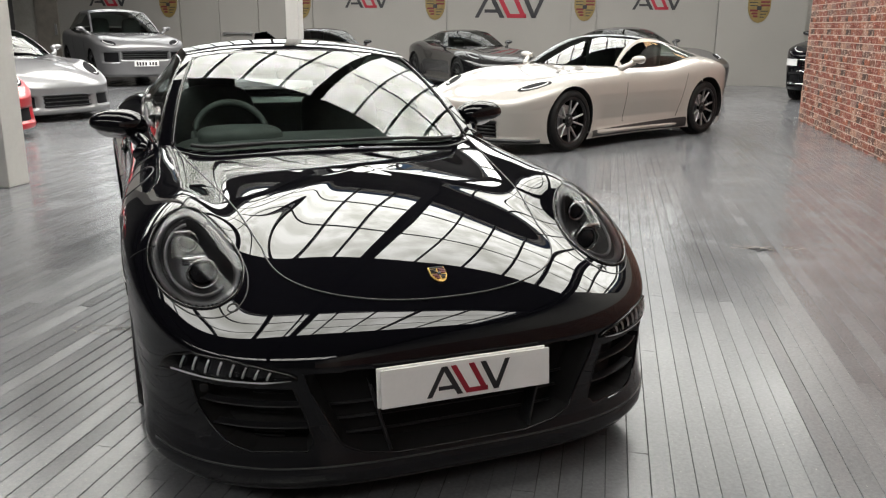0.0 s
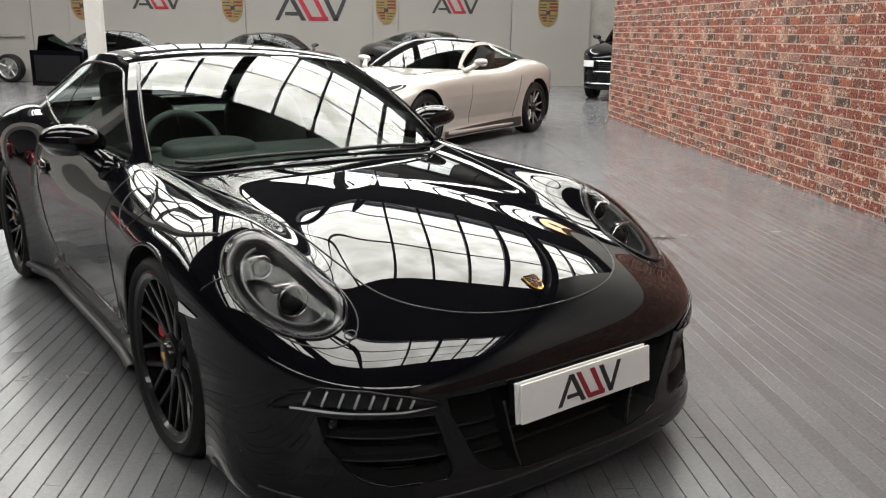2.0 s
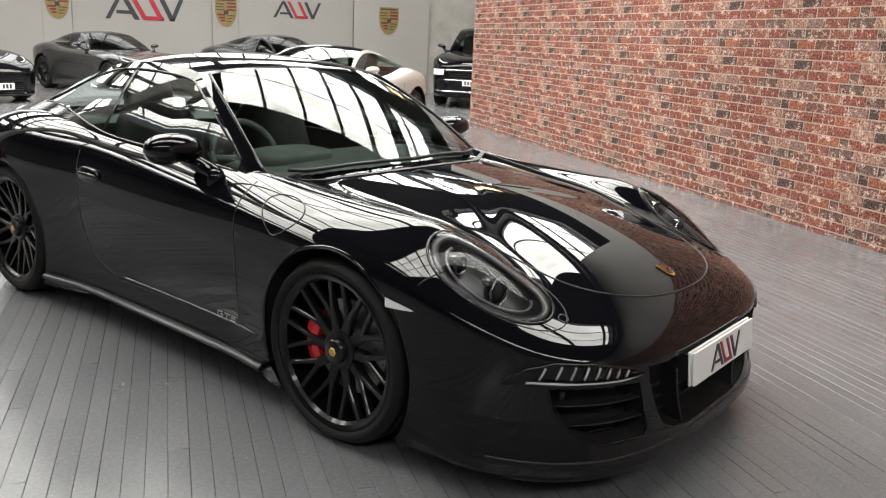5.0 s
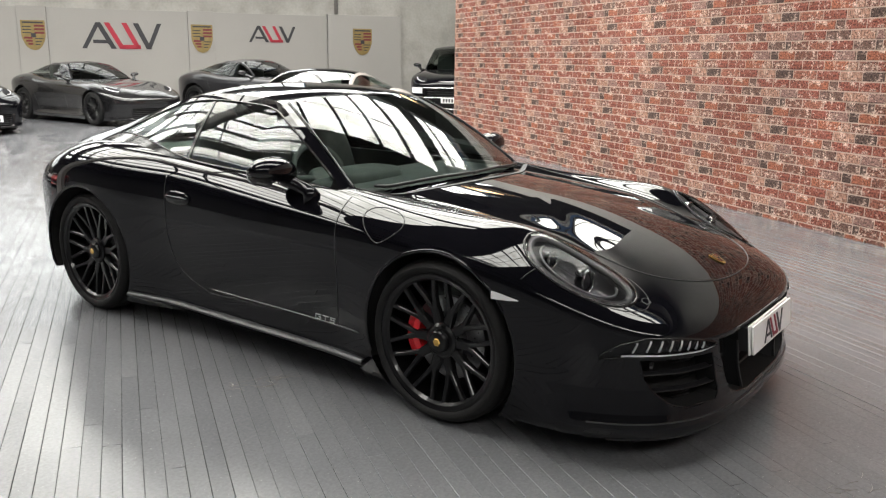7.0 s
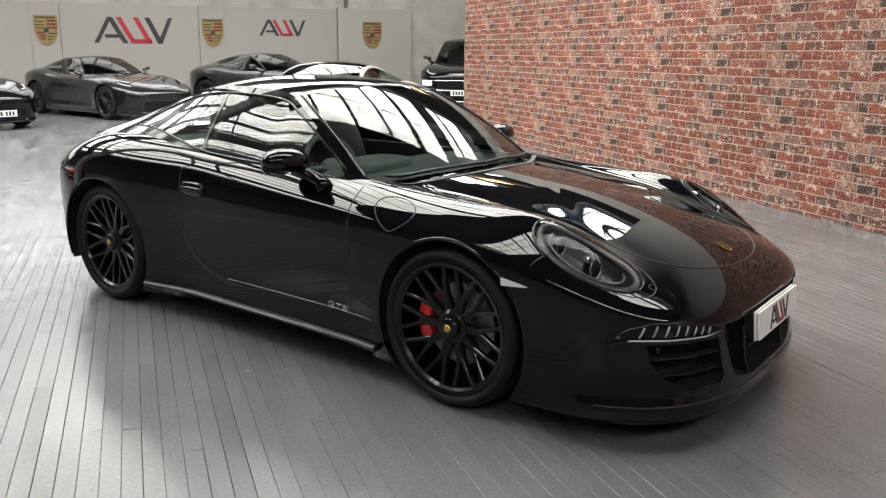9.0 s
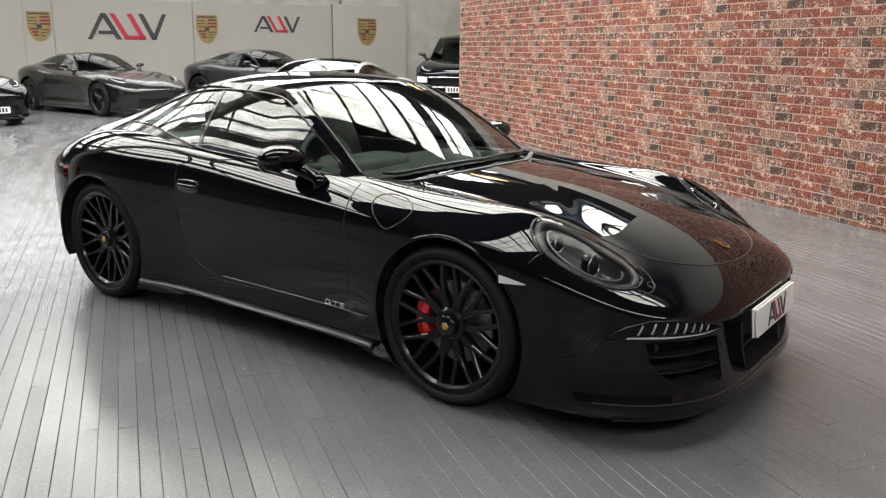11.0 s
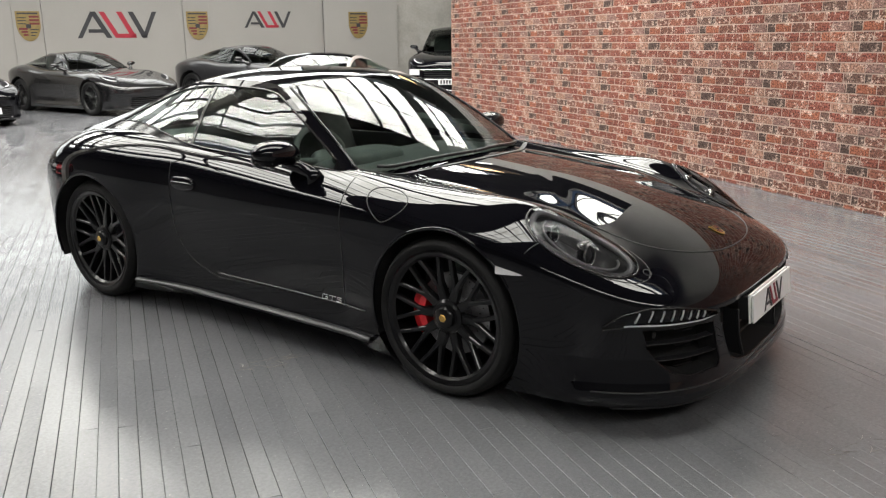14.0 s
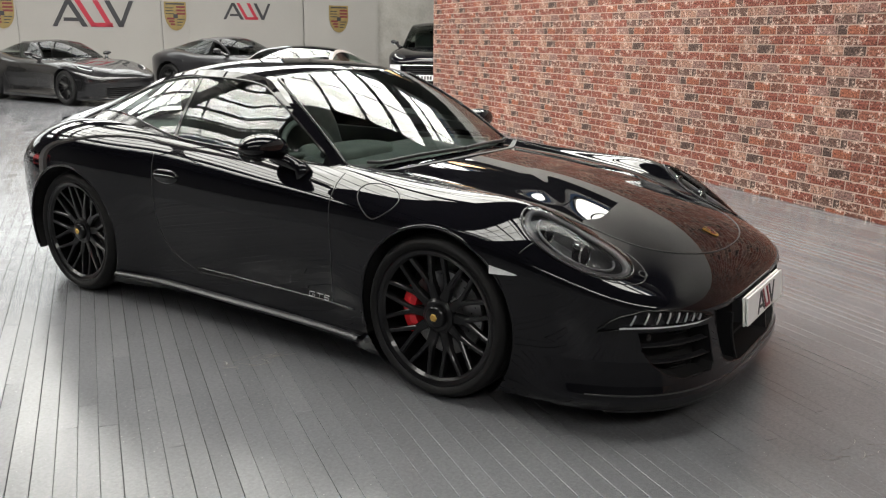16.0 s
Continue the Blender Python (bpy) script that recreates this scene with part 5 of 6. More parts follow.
        v, f = superellipsoid((sg * (HERO.flank(0.43, 0.735) + 0.014), 0.43, 0.735), (0.012, 0.088, 0.012), 0.7, 0.7, 20, 10)
        mesh_object("handle_bar", v, f, M_BLACK, h, "", True)
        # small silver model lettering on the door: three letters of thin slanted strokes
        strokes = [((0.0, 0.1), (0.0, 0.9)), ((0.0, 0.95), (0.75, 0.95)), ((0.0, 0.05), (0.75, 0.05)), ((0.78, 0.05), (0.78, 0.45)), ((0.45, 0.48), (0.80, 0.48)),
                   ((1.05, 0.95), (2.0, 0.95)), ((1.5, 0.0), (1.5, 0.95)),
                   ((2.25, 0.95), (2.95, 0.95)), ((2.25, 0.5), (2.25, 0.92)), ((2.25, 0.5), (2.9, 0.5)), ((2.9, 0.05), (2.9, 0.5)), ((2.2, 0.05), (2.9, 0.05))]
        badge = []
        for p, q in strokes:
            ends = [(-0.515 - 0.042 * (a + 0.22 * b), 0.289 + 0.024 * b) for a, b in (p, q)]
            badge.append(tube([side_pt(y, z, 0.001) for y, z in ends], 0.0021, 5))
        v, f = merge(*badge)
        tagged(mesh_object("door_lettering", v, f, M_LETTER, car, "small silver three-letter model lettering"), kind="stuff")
        # headlight: bowl, reflector, lens and glass
        def hl(r, t, off):
            p, q = HL_A * r * math.cos(t), HL_B * r * math.sin(t)
            x, y = HL_C[0] + p * HL_AX[0] - q * HL_AX[1], HL_C[1] + p * HL_AX[1] + q * HL_AX[0]
            v = HERO.on_top(x, y, off)
            return Vector((sg * v.x, v.y, v.z))
        head = patch("headlight", lambda a, b: hl(1.0 - 0.999 * a, 2 * math.pi * b, -0.004 - 0.075 * smooth(0, 0.5, a)), 16, 48, M_BOWL, car, "oval headlight with dark inside and clear glass", sg > 0)
        patch("headlight_glass", lambda a, b: hl(1.02 * (1 - 0.999 * a), 2 * math.pi * b, 0.003 + 0.026 * (1 - (1 - a) ** 2)), 14, 48, M_LENS, head, "", sg > 0)
        seam("headlight_ring", [hl(1.02, 2 * math.pi * i / 60, 0.001) for i in range(60)], head, 0.005, M_GLOSSTRIM, True)
        seam("headlight_bezel", [hl(0.91, 2 * math.pi * i / 60, -0.014) for i in range(60)], head, 0.013, M_LAMPRING, True)
        for (rr, tt, rad) in ((0.16, math.pi, 0.040), (0.50, 0.1, 0.028)):
            c = hl(rr, tt, -0.050)
            v, f = superellipsoid((0, 0, 0), (rad, rad * 0.8, rad), 1, 1, 24, 14)
            mesh_object("projector_lens", [c + p for p in v], f, M_DARKLENS, head, "", True)
            ring = [c + Vector((rad * 1.12 * math.cos(a * 0.2618), -rad * 0.45, rad * 1.12 * math.sin(a * 0.2618))) for a in range(24)]
            seam("projector_ring", ring, head, 0.005, M_CHROME, True)
            v, f = superellipsoid((c.x + sg * rad * 0.5, c.y - 0.004, c.z + rad * 1.05), (rad * 1.0, 0.016, rad * 0.36), 0.4, 0.4, 16, 8)
            mesh_object("reflector", v, f, M_CHROME, head, "", True)
        seam("headlight_gap", [hl(1.035 + 0.20 * max(0.0, -math.cos(2 * math.pi * i / 60)) ** 2.5, 2 * math.pi * i / 60, 0.0) for i in range(60)], head, 0.0022, None, True)
        gap = [(0.872 - 0.075 * t, -1.605 - 0.045 * t) for t in np.linspace(0, 1, 10)]
        seam("bumper_gap", [Vector((sg * p.x, p.y, p.z)) for p in (HERO.on_top(x, y, 0.0005) for x, y in gap)], car, 0.0022)
        seam("lamp_arc", [hl(0.70, 0.9 * math.pi + 1.2 * math.pi * i / 40, -0.020) for i in range(41)], head, 0.005, M_LAMPRING)
        # washer cap
        c = HERO.on_top(0.610, -1.975, 0.001)
        n = Vector(HERO.normal(0.610, -1.975))
        t1 = n.cross(Vector((1, 0, 0))).normalized()
        t2 = n.cross(t1)
        seam("washer_cap", [Vector((sg * p.x, p.y, p.z)) for p in [c + t1 * 0.016 * math.cos(a * 0.3927) + t2 * 0.016 * math.sin(a * 0.3927) for a in range(16)]], car, 0.002, None, True)
        # daytime lamp strip over the side intake
        def drl_low(a):
            return float(np.interp(a, (0, 0.12, 0.3, 0.75, 1), (0.412, 0.425, 0.424, 0.426, 0.440)))

        def drl_high(a):
            return float(np.interp(a, (0, 0.04, 0.10, 0.24, 0.5, 0.75, 0.95, 1), (0.420, 0.447, 0.470, 0.494, 0.489, 0.472, 0.453, 0.444)))

        def lampf(a, b, off=0.004, lo=0.0, hi=1.0):
            k = lo + (hi - lo) * b
            return nose_point(HERO, sg * (0.818 - 0.342 * a), drl_low(a) + (drl_high(a) - drl_low(a)) * k, off + 0.006 * math.sin(k * math.pi))
        dl = patch("daytime_lamp", lambda a, b: lampf(a, b, -0.006), 40, 8, M_DRL, car, "clear strip lamp above the intake", sg > 0)
        patch("lamp_lens", lambda a, b: lampf(a, b, 0.004), 40, 8, M_LENS, dl, "", sg > 0)
        rim = [lampf(i / 40, 0) for i in range(41)] + [lampf(1 - i / 40, 1) for i in range(41)]
        seam("lamp_edge", rim, dl, 0.004, M_GLOSSTRIM, True)
        patch("light_bar", lambda a, b: lampf(0.10 + 0.86 * a, b, 0.0085, 0.08, 0.08 + 0.16 / (1 + 0.8 * math.sin(math.pi * min(1, a * 1.3)))), 30, 3, M_LED, dl, "bright clear light bar", sg > 0)
        for k in range(8):
            a = 0.16 + 0.088 * k
            seam("lamp_fin", [lampf(a + 0.030 * t, 0.30 + 0.58 * t, 0.0) for t in (0, 0.33, 0.67, 1)], dl, 0.0038, M_LED)
        # side repeater on the wing
        def sm(a, b):
            y = -1.495 - 0.115 * a
            z = 0.592 - 0.006 * a + (b - 0.5) * 0.032 * (1 - a) ** 0.7
            lo2, hi2 = 0.5, 0.93
            for _ in range(30):
                mid = (lo2 + hi2) / 2
                if float(HERO.rho(mid, y)) < 1 and float(HERO.top(mid, y)) > z:
                    lo2 = mid
                else:
                    hi2 = mid
            return Vector((sg * (lo2 + 0.004), y, z))
        patch("side_repeater", sm, 12, 4, M_LED, car, "clear side repeater lamp", sg < 0)
        # side intake: a deep dark duct with two slim blades, cooler fins and a parking sensor
        zs2 = np.linspace(0.222, 0.412, 16)
        loop = [(float(side_outer(z)), z) for z in zs2] + [(float(side_inner(z)), z) for z in zs2[::-1]]
        intake = duct("side_intake", loop, sg, car, 0.085, "dark side intake with slim blades")
        for z in (0.288, 0.352):
            a0, a1 = float(side_outer(z)) - 0.004, float(side_inner(z)) + 0.004
            patch("intake_blade", lambda a, b: nose_point(HERO, sg * (a0 + (a1 - a0) * a), z + 0.006 * b - 0.002, -0.012 - 0.028 * b), 14, 2, M_TRIM, intake, "", sg > 0)
            seam("blade_edge", [nose_point(HERO, sg * (a0 + (a1 - a0) * t), z, -0.012) for t in np.linspace(0, 1, 14)], intake, 0.0028, M_TRIM)
        for z in (0.24, 0.252, 0.264, 0.308, 0.320, 0.332, 0.370, 0.382, 0.394):
            seam("cooler_fin", [nose_point(HERO, sg * x, z, -0.066) for x in (0.615, 0.57, 0.525)], intake, 0.0022, M_TRIM)
        v, f = superellipsoid((0, 0, 0), (0.014, 0.008, 0.014), 0.6, 1.0, 16, 8)
        c = nose_point(HERO, sg * 0.716, 0.392, -0.008)
        mesh_object("parking_sensor", [c + p for p in v], f, M_GLOSSTRIM, intake, "", True)
        # upright vane inside the middle opening
        patch("intake_vane", lambda a, b: nose_point(HERO, sg * (0.275 - 0.055 * b), 0.40 - 0.20 * b, -0.012 - 0.06 * a), 3, 10, M_TRIM, car, "", sg < 0)
        seam("vane_edge", [nose_point(HERO, sg * (0.275 - 0.055 * b), 0.40 - 0.20 * b, -0.012) for b in np.linspace(0, 1, 8)], car, 0.005, M_TRIM)
        mirror_part(car, HERO, -0.30, 0.875, 0.930, sg, M_BLACK, size=(0.124, 0.090, 0.080))
        def bladef(a, b):
            y = -0.835 + 1.70 * a
            t = 2 * math.pi * b
            wd = 0.020 + 0.010 * math.sin(a * math.pi)
            return Vector((sg * (HERO.flank(y, 0.20) + 0.006 + wd * math.cos(t)), y, 0.162 + 0.015 * math.sin(t)))
        patch("sill_blade", bladef, 30, 12, M_SILL, car, "satin grey side sill blade", sg > 0)
    # middle opening of the bumper
    zs2 = np.linspace(0.193, 0.455, 18)
    loop = [(float(mid_half(z)), z) for z in zs2] + [(-float(mid_half(z)), z) for z in zs2[::-1]]
    mid = duct("middle_intake", loop, 1, car, 0.10, "dark middle intake behind the show plate")
    for z in (0.235, 0.28, 0.325):
        w = float(mid_half(z)) - 0.02
        seam("grille_slat", [nose_point(HERO, x, z, -0.075) for x in np.linspace(-w, w, 20)], mid, 0.004, M_TRIM)
    seam("lip_gap", [nose_point(HERO, x, 0.178, 0.0) for x in np.linspace(-0.83, 0.83, 70)], car, 0.003)
    seam("front_lip", [nose_point(HERO, x, 0.112, -0.004) for x in np.linspace(-0.80, 0.80, 60)], car, 0.008, M_TRIM)
    plate(car, -2.268, 0.405, lettered="logo", name="show_plate", label="white show plate with dark and red strokes")
    b = HERO.on_top(0, -2.025, 0.002)
    n = Vector(HERO.normal(0, -2.025))
    m = Matrix.Translation(b) @ n.to_track_quat("-Y", "Z").to_matrix().to_4x4()
    shield(0.052, 0.068, m, 0.003, "bonnet_badge", car)
    return car


# ---------------- the other cars ----------------
COUPE = Shape(
    nose=(-1.25, 0.98, 2.9), tail=(1.35, 0.92, 3.0),
    width=[(-1.25, 0.93), (-0.6, 0.90), (0.2, 0.90), (0.9, 0.94), (1.35, 0.965)],
    waist=[(-2.23, 0.46), (-1.8, 0.52), (-1.35, 0.62), (-0.6, 0.63), (0.4, 0.64), (1.3, 0.70), (2.27, 0.66)],
    centre=[(-2.26, 0.62), (-2.0, 0.70), (-1.6, 0.79), (-1.2, 0.85), (-0.8, 0.89), (-0.4, 0.92), (0.3, 0.93), (1.1, 0.98), (1.7, 1.0), (2.1, 0.96), (2.3, 0.88)],
    crest=[(-2.2, 0.60), (-1.9, 0.70), (-1.5, 0.82), (-1.2, 0.88), (-0.7, 0.91), (0, 0.94), (0.7, 0.96), (1.2, 1.03), (1.6, 1.02), (2.0, 0.95), (2.3, 0.86)],
    crest_x=[(-2.2, 0.6), (-1.3, 0.72), (0, 0.75), (1.2, 0.80), (2.2, 0.74)],
    crest_w=0.2, round=[(-2.3, 4.5), (2.3, 4.5)], bottom=0.12,
    front=(-1.352, 0.35, 0.385), rear=(1.352, 0.36, 0.395),
    door=[(0.12, 0.05), (0.18, 0.01), (0.24, 0.05), (0.33, 0.055), (0.5, 0.018), (0.62, 0.0)],
    fender=[(0.12, 0.04), (0.3, 0.015), (0.6, 0.0)],
    bumper=[(0.12, 0.06), (0.15, 0.02), (0.2, 0.03), (0.35, 0.012), (0.46, 0.0)], bumper_long=(-2.0, -1.75))
COUPE_TOP = Canopy(
    COUPE, rail_x=[(-0.30, 0.70), (-0.02, 0.60), (0.24, 0.545), (0.7, 0.53), (1.1, 0.54), (1.5, 0.57), (1.9, 0.58)],
    rail_z=[(-0.30, 0.925), (-0.02, 1.10), (0.24, 1.21), (0.7, 1.22), (1.1, 1.15), (1.5, 1.05), (1.9, 0.98)],
    centre_z=[(-0.30, 0.915), (-0.02, 1.115), (0.24, 1.25), (0.7, 1.27), (1.1, 1.21), (1.5, 1.10), (1.9, 1.0)],
    bow=[(-0.30, 0.25), (-0.02, 0.18), (0.24, 0.11), (0.8, 0), (1.9, -0.08)],
    belt_x=[(-0.32, 0.72), (0, 0.765), (0.5, 0.775), (1.1, 0.75), (1.5, 0.70), (1.9, 0.64)], screen=(-0.30, 0.24))
SUV = Shape(
    nose=(-1.55, 0.86, 3.4), tail=(1.60, 0.80, 3.4),
    width=[(-1.55, 0.965), (-0.7, 0.955), (0.5, 0.955), (1.6, 0.975)],
    waist=[(-2.41, 0.79), (-1.9, 0.83), (-1.4, 0.86), (0, 0.86), (1.4, 0.88), (2.4, 0.85)],
    centre=[(-2.42, 0.92), (-2.1, 1.0), (-1.7, 1.06), (-1.2, 1.11), (-0.7, 1.15), (0, 1.17), (1.2, 1.2), (2.1, 1.2), (2.42, 1.1)],
    crest=[(-2.42, 0.86), (-2.1, 0.97), (-1.7, 1.07), (-1.2, 1.12), (-0.7, 1.14), (0, 1.15), (1.2, 1.19), (2.1, 1.18), (2.42, 1.06)],
    crest_x=[(-2.4, 0.66), (-1.3, 0.76), (0, 0.8), (2.3, 0.78)],
    crest_w=0.22, round=[(-2.5, 5.0), (2.5, 5.0)], bottom=0.22,
    front=(-1.447, 0.385, 0.43), rear=(1.447, 0.385, 0.43),
    door=[(0.22, 0.05), (0.28, 0.015), (0.36, 0.045), (0.5, 0.04), (0.7, 0.012), (0.84, 0.0)],
    fender=[(0.22, 0.03), (0.5, 0.012), (0.8, 0.0)],
    bumper=[(0.22, 0.09), (0.27, 0.03), (0.33, 0.025), (0.5, 0.01), (0.62, 0.0)], bumper_long=(-2.1, -1.9))
SUV_TOP = Canopy(
    SUV, rail_x=[(-0.75, 0.76), (-0.35, 0.69), (0.0, 0.635), (0.5, 0.615), (1.2, 0.61), (1.8, 0.60), (2.2, 0.62)],
    rail_z=[(-0.75, 1.145), (-0.35, 1.39), (0.0, 1.565), (0.5, 1.625), (1.2, 1.60), (1.8, 1.48), (2.2, 1.24)],
    centre_z=[(-0.75, 1.145), (-0.35, 1.41), (0.0, 1.61), (0.5, 1.68), (1.2, 1.66), (1.8, 1.55), (2.2, 1.26)],
    bow=[(-0.75, 0.24), (-0.35, 0.17), (0.0, 0.10), (0.6, 0), (2.2, -0.08)],
    belt_x=[(-0.78, 0.78), (-0.3, 0.83), (0.5, 0.84), (1.5, 0.82), (2.2, 0.74)], screen=(-0.75, 0.0))


def plain_car(name, label, shape, top, spec, m):
    """A parked car: shell, glass, wheels, lamps, grille, mirrors, plate. spec: paint, rims, sizes."""
    car = empty(name, m)
    tagged(car, label, "car", "cars in the showroom")
    paint, rims = spec["paint"], spec["rims"]
    y0, yh, y1, y2 = spec["ys"]            # windscreen foot, header, rear window top, rear window foot
    bow0 = float(top.bow(y0))
    x0 = float(top.rx(y0))

    def hole(x, y, z):
        return (y > y0 - bow0 * (1 - (x / x0) ** 2) + 0.04) & (y < y2 - 0.35) & (x < top.bx(y) - 0.015) & (z > shape.k["bottom"] + 0.4)

    def dent(x, y, z):
        g = spec["grille"]
        a = np.abs(x)
        d = (1 - smooth(g[0] - 0.03, g[0] + 0.03, a)) * bumpf(z, g[1], g[2], 0.015) * 0.05
        if len(g) > 3:
            d = d + bumpf(a, g[3], g[4], 0.02) * bumpf(z, g[5], g[6], 0.015) * 0.04
        return np.where(y < shape.yf - 0.2, d, 0)

    car_shell(shape, car, paint, dent, (hole,), spec.get("fine", 0.62))
    under_tray(shape, car)
    wheel_wells(shape, car)
    wr, rr = spec["wheel"]
    for sg in (-1, 1):
        for wy, wz, _ in (shape.front, shape.rear):
            xx = float(shape.w(min(max(wy, shape.yf), shape.yr))) - 0.145
            wheel(car, sg * xx, wy, wr, rr, 0.25, spec["style"], sg, rims, caliper=spec.get("caliper", M_LAMPDARK), spoke_mat=spec.get("spoke"))
    top.over_patch("windscreen", y0 + 0.01, yh, M_GLASSD, car, -0.96, 0.96, 20, 28)
    for sg in (-1, 1):
        top.over_patch("a_pillar", y0, yh, paint, car, sg * 0.96, sg, 16, 2)
    top.over_patch("roof_panel", yh, y1, spec.get("roof", paint), car, -1, 1, 24, 28)
    top.over_patch("rear_window", y1, y2, M_GLASSD, car, -0.9, 0.9, 14, 24)
    for sg in (-1, 1):
        top.over_patch("c_pillar", y1, y2, paint, car, sg * 0.9, sg, 14, 3)
    ye = spec["window_end"]

    def lo(y):
        return 0.05 + 0.3 * max(0.0, min(1, (y - ye + 0.5) / 0.5)) ** 2.5

    def hi(y):
        return max(0.9 - 0.5 * max(0.0, min(1, (y - ye + 0.6) / 0.6)) ** 3, lo(y) + 0.004)

    for sg in (-1, 1):
        top.side_patch("side_window", y0 + 0.08, ye, lo, hi, sg, M_GLASSD, car, 36, 8, -0.004)
        top.side_patch("window_sill", y0 + 0.08, ye, lambda y: 0.0, lambda y: lo(y) + 0.01, sg, M_GLOSSTRIM, car, 36, 2)
        top.side_patch("cant_rail", y0 + 0.08, ye, lambda y: hi(y) - 0.01, lambda y: 1.0, sg, paint, car, 36, 4)
        top.side_patch("pillar_foot", y0, y0 + 0.08, lambda y: 0.0, lambda y: 1.0, sg, paint, car, 4, 4)
        top.side_patch("rear_quarter", ye, y2, lambda y: 0.0, lambda y: 1.0, sg, paint, car, 16, 5)
        zb = float(shape.top(0.72, y0 + 0.2))
        mirror_part(car, shape, y0 + 0.14, float(top.bx(y0 + 0.14)) + 0.16, zb + 0.09, sg, paint, size=(0.095, 0.065, 0.058))
        # headlight on the wing
        hx, hy, hl_l, hl_w, ang = spec["lamp"]
        ca, sa = math.cos(ang), math.sin(ang)

        def lamp(a, b, off=0.006):
            t, r = 2 * math.pi * b, 1.0 - 0.999 * a
            p, q = hl_l * r * math.cos(t), hl_w * r * math.sin(t)
            x, y = hx + p * sa - q * ca, hy + p * ca + q * sa
            v = shape.on_top(x, y, off * (1 - r * r) + 0.002)
            return Vector((sg * v.x, v.y, v.z))
        hd = patch("headlight", lamp, 6, 28, M_LAMPDARK, car, "", sg > 0)
        seam("lamp_strip", [lamp(0.25, 0.5 + 0.5 * i / 12, 0.01) for i in range(13)], hd, 0.008, M_LED)
        seam("door_gap", [Vector((sg * shape.flank(y0 - 0.02, z), y0 - 0.02, z)) for z in np.linspace(shape.k["bottom"] + 0.15, float(shape.zw(y0)) + 0.12, 14)], car, 0.003)
        yb = min(y0 + 1.25, shape.rear[0] - 0.5)
        seam("door_gap", [Vector((sg * shape.flank(yb - 0.1 + 0.15 * t, z), yb - 0.1 + 0.15 * t, z)) for t, z in zip(np.linspace(0, 1, 14), np.linspace(shape.k["bottom"] + 0.15, float(shape.zw(yb)) + 0.14, 14))], car, 0.003)
    if spec.get("skirt"):
        for sg in (-1, 1):
            patch("side_skirt", lambda a, b: Vector((sg * (shape.flank(shape.front[0] + 0.40 + 1.90 * a, 0.22) + 0.012 * math.sin(b * math.pi) + 0.003), shape.front[0] + 0.40 + 1.90 * a, 0.135 + (0.075 + 0.05 * a) * b)), 16, 5, M_TRIM, car, "black side skirt", sg < 0)
        patch("front_splitter", lambda a, b: nose_point(shape, 0.86 * (2 * a - 1), 0.125 + 0.05 * b, 0.012 * math.sin(b * math.pi) + 0.004), 40, 4, M_TRIM, car, "black front splitter")
    # cabin
    boxes("cabin_floor", [(-0.66, 0.66, y0 - 0.05, y2 - 0.3, shape.k["bottom"] + 0.10, shape.k["bottom"] + 0.14)], M_DASH, car)
    zb = float(top.rz(y0))
    boxes("dashboard", [(-0.66, 0.66, y0 - 0.05, y0 + 0.35, zb - 0.35, zb - 0.04)], M_DASH, car, bevel=0.04)
    for sx in (-0.36, 0.36):
        v, f = superellipsoid((sx, y0 + 1.05, zb + 0.02), (0.22, 0.09, 0.30), 0.5, 0.6, 16, 10)
        s = mesh_object("seat", v, f, M_SEAT, car, "", True)
    boxes("rear_bulkhead", [(-0.66, 0.66, y2 - 0.40, y2 - 0.34, shape.k["bottom"] + 0.1, zb)], M_DASH, car)
    # grille face and slats
    g = spec["grille"]
    slats = []
    for k in range(spec.get("slats", 4)):
        z = g[1] + (g[2] - g[1]) * (k + 0.5) / spec.get("slats", 4)
        slats.append(tube([nose_point(shape, x, z, -0.03) for x in np.linspace(-g[0], g[0], 12)], 0.009, 6))
    v, f = merge(*slats)
    mesh_object("grille_slat", v, f, spec.get("slat_mat", M_TRIM), car, "", True)
    gm = patch("grille", lambda a, b: nose_point(shape, g[0] * (2 * a - 1), g[1] + (g[2] - g[1]) * b, -0.044), 16, 3, M_LAMPDARK, car, "dark grille")
    if len(g) > 3:
        for sg in (-1, 1):
            patch("side_intake", lambda a, b: nose_point(shape, sg * (g[3] + 0.015 + (g[4] - g[3] - 0.03) * a), g[5] + 0.012 + (g[6] - g[5] - 0.024) * b, -0.030), 8, 3, M_LAMPDARK, car, "dark side intake", sg < 0)
    if spec.get("bright"):
        for z in (g[1] - 0.01, g[2] + 0.012):
            seam("chrome_strip", [nose_point(shape, x, z, 0.006) for x in np.linspace(-0.66, 0.66, 24)], car, 0.011, M_CHROME)
        seam("chrome_strip", [nose_point(shape, x, 0.34, 0.008) for x in np.linspace(-0.84, 0.84, 30)], car, 0.016, M_CHROME)
        for sg in (-1, 1):
            lampq = lambda a, b: nose_point(shape, sg * (0.66 + 0.24 * a), 0.66 + 0.12 * b, 0.008)
            patch("front_lamp", lampq, 10, 4, M_LED, car, "clear chromed front lamp", sg < 0)
    if spec.get("plate"):
        yp = float(shape.yf - shape.ln)
        plate(car, yp - 0.02, spec["plate"])
    return car


def car_at(x, y, deg):
    return Matrix.Translation((x, y, 0)) @ Matrix.Rotation(radians(deg), 4, "Z")


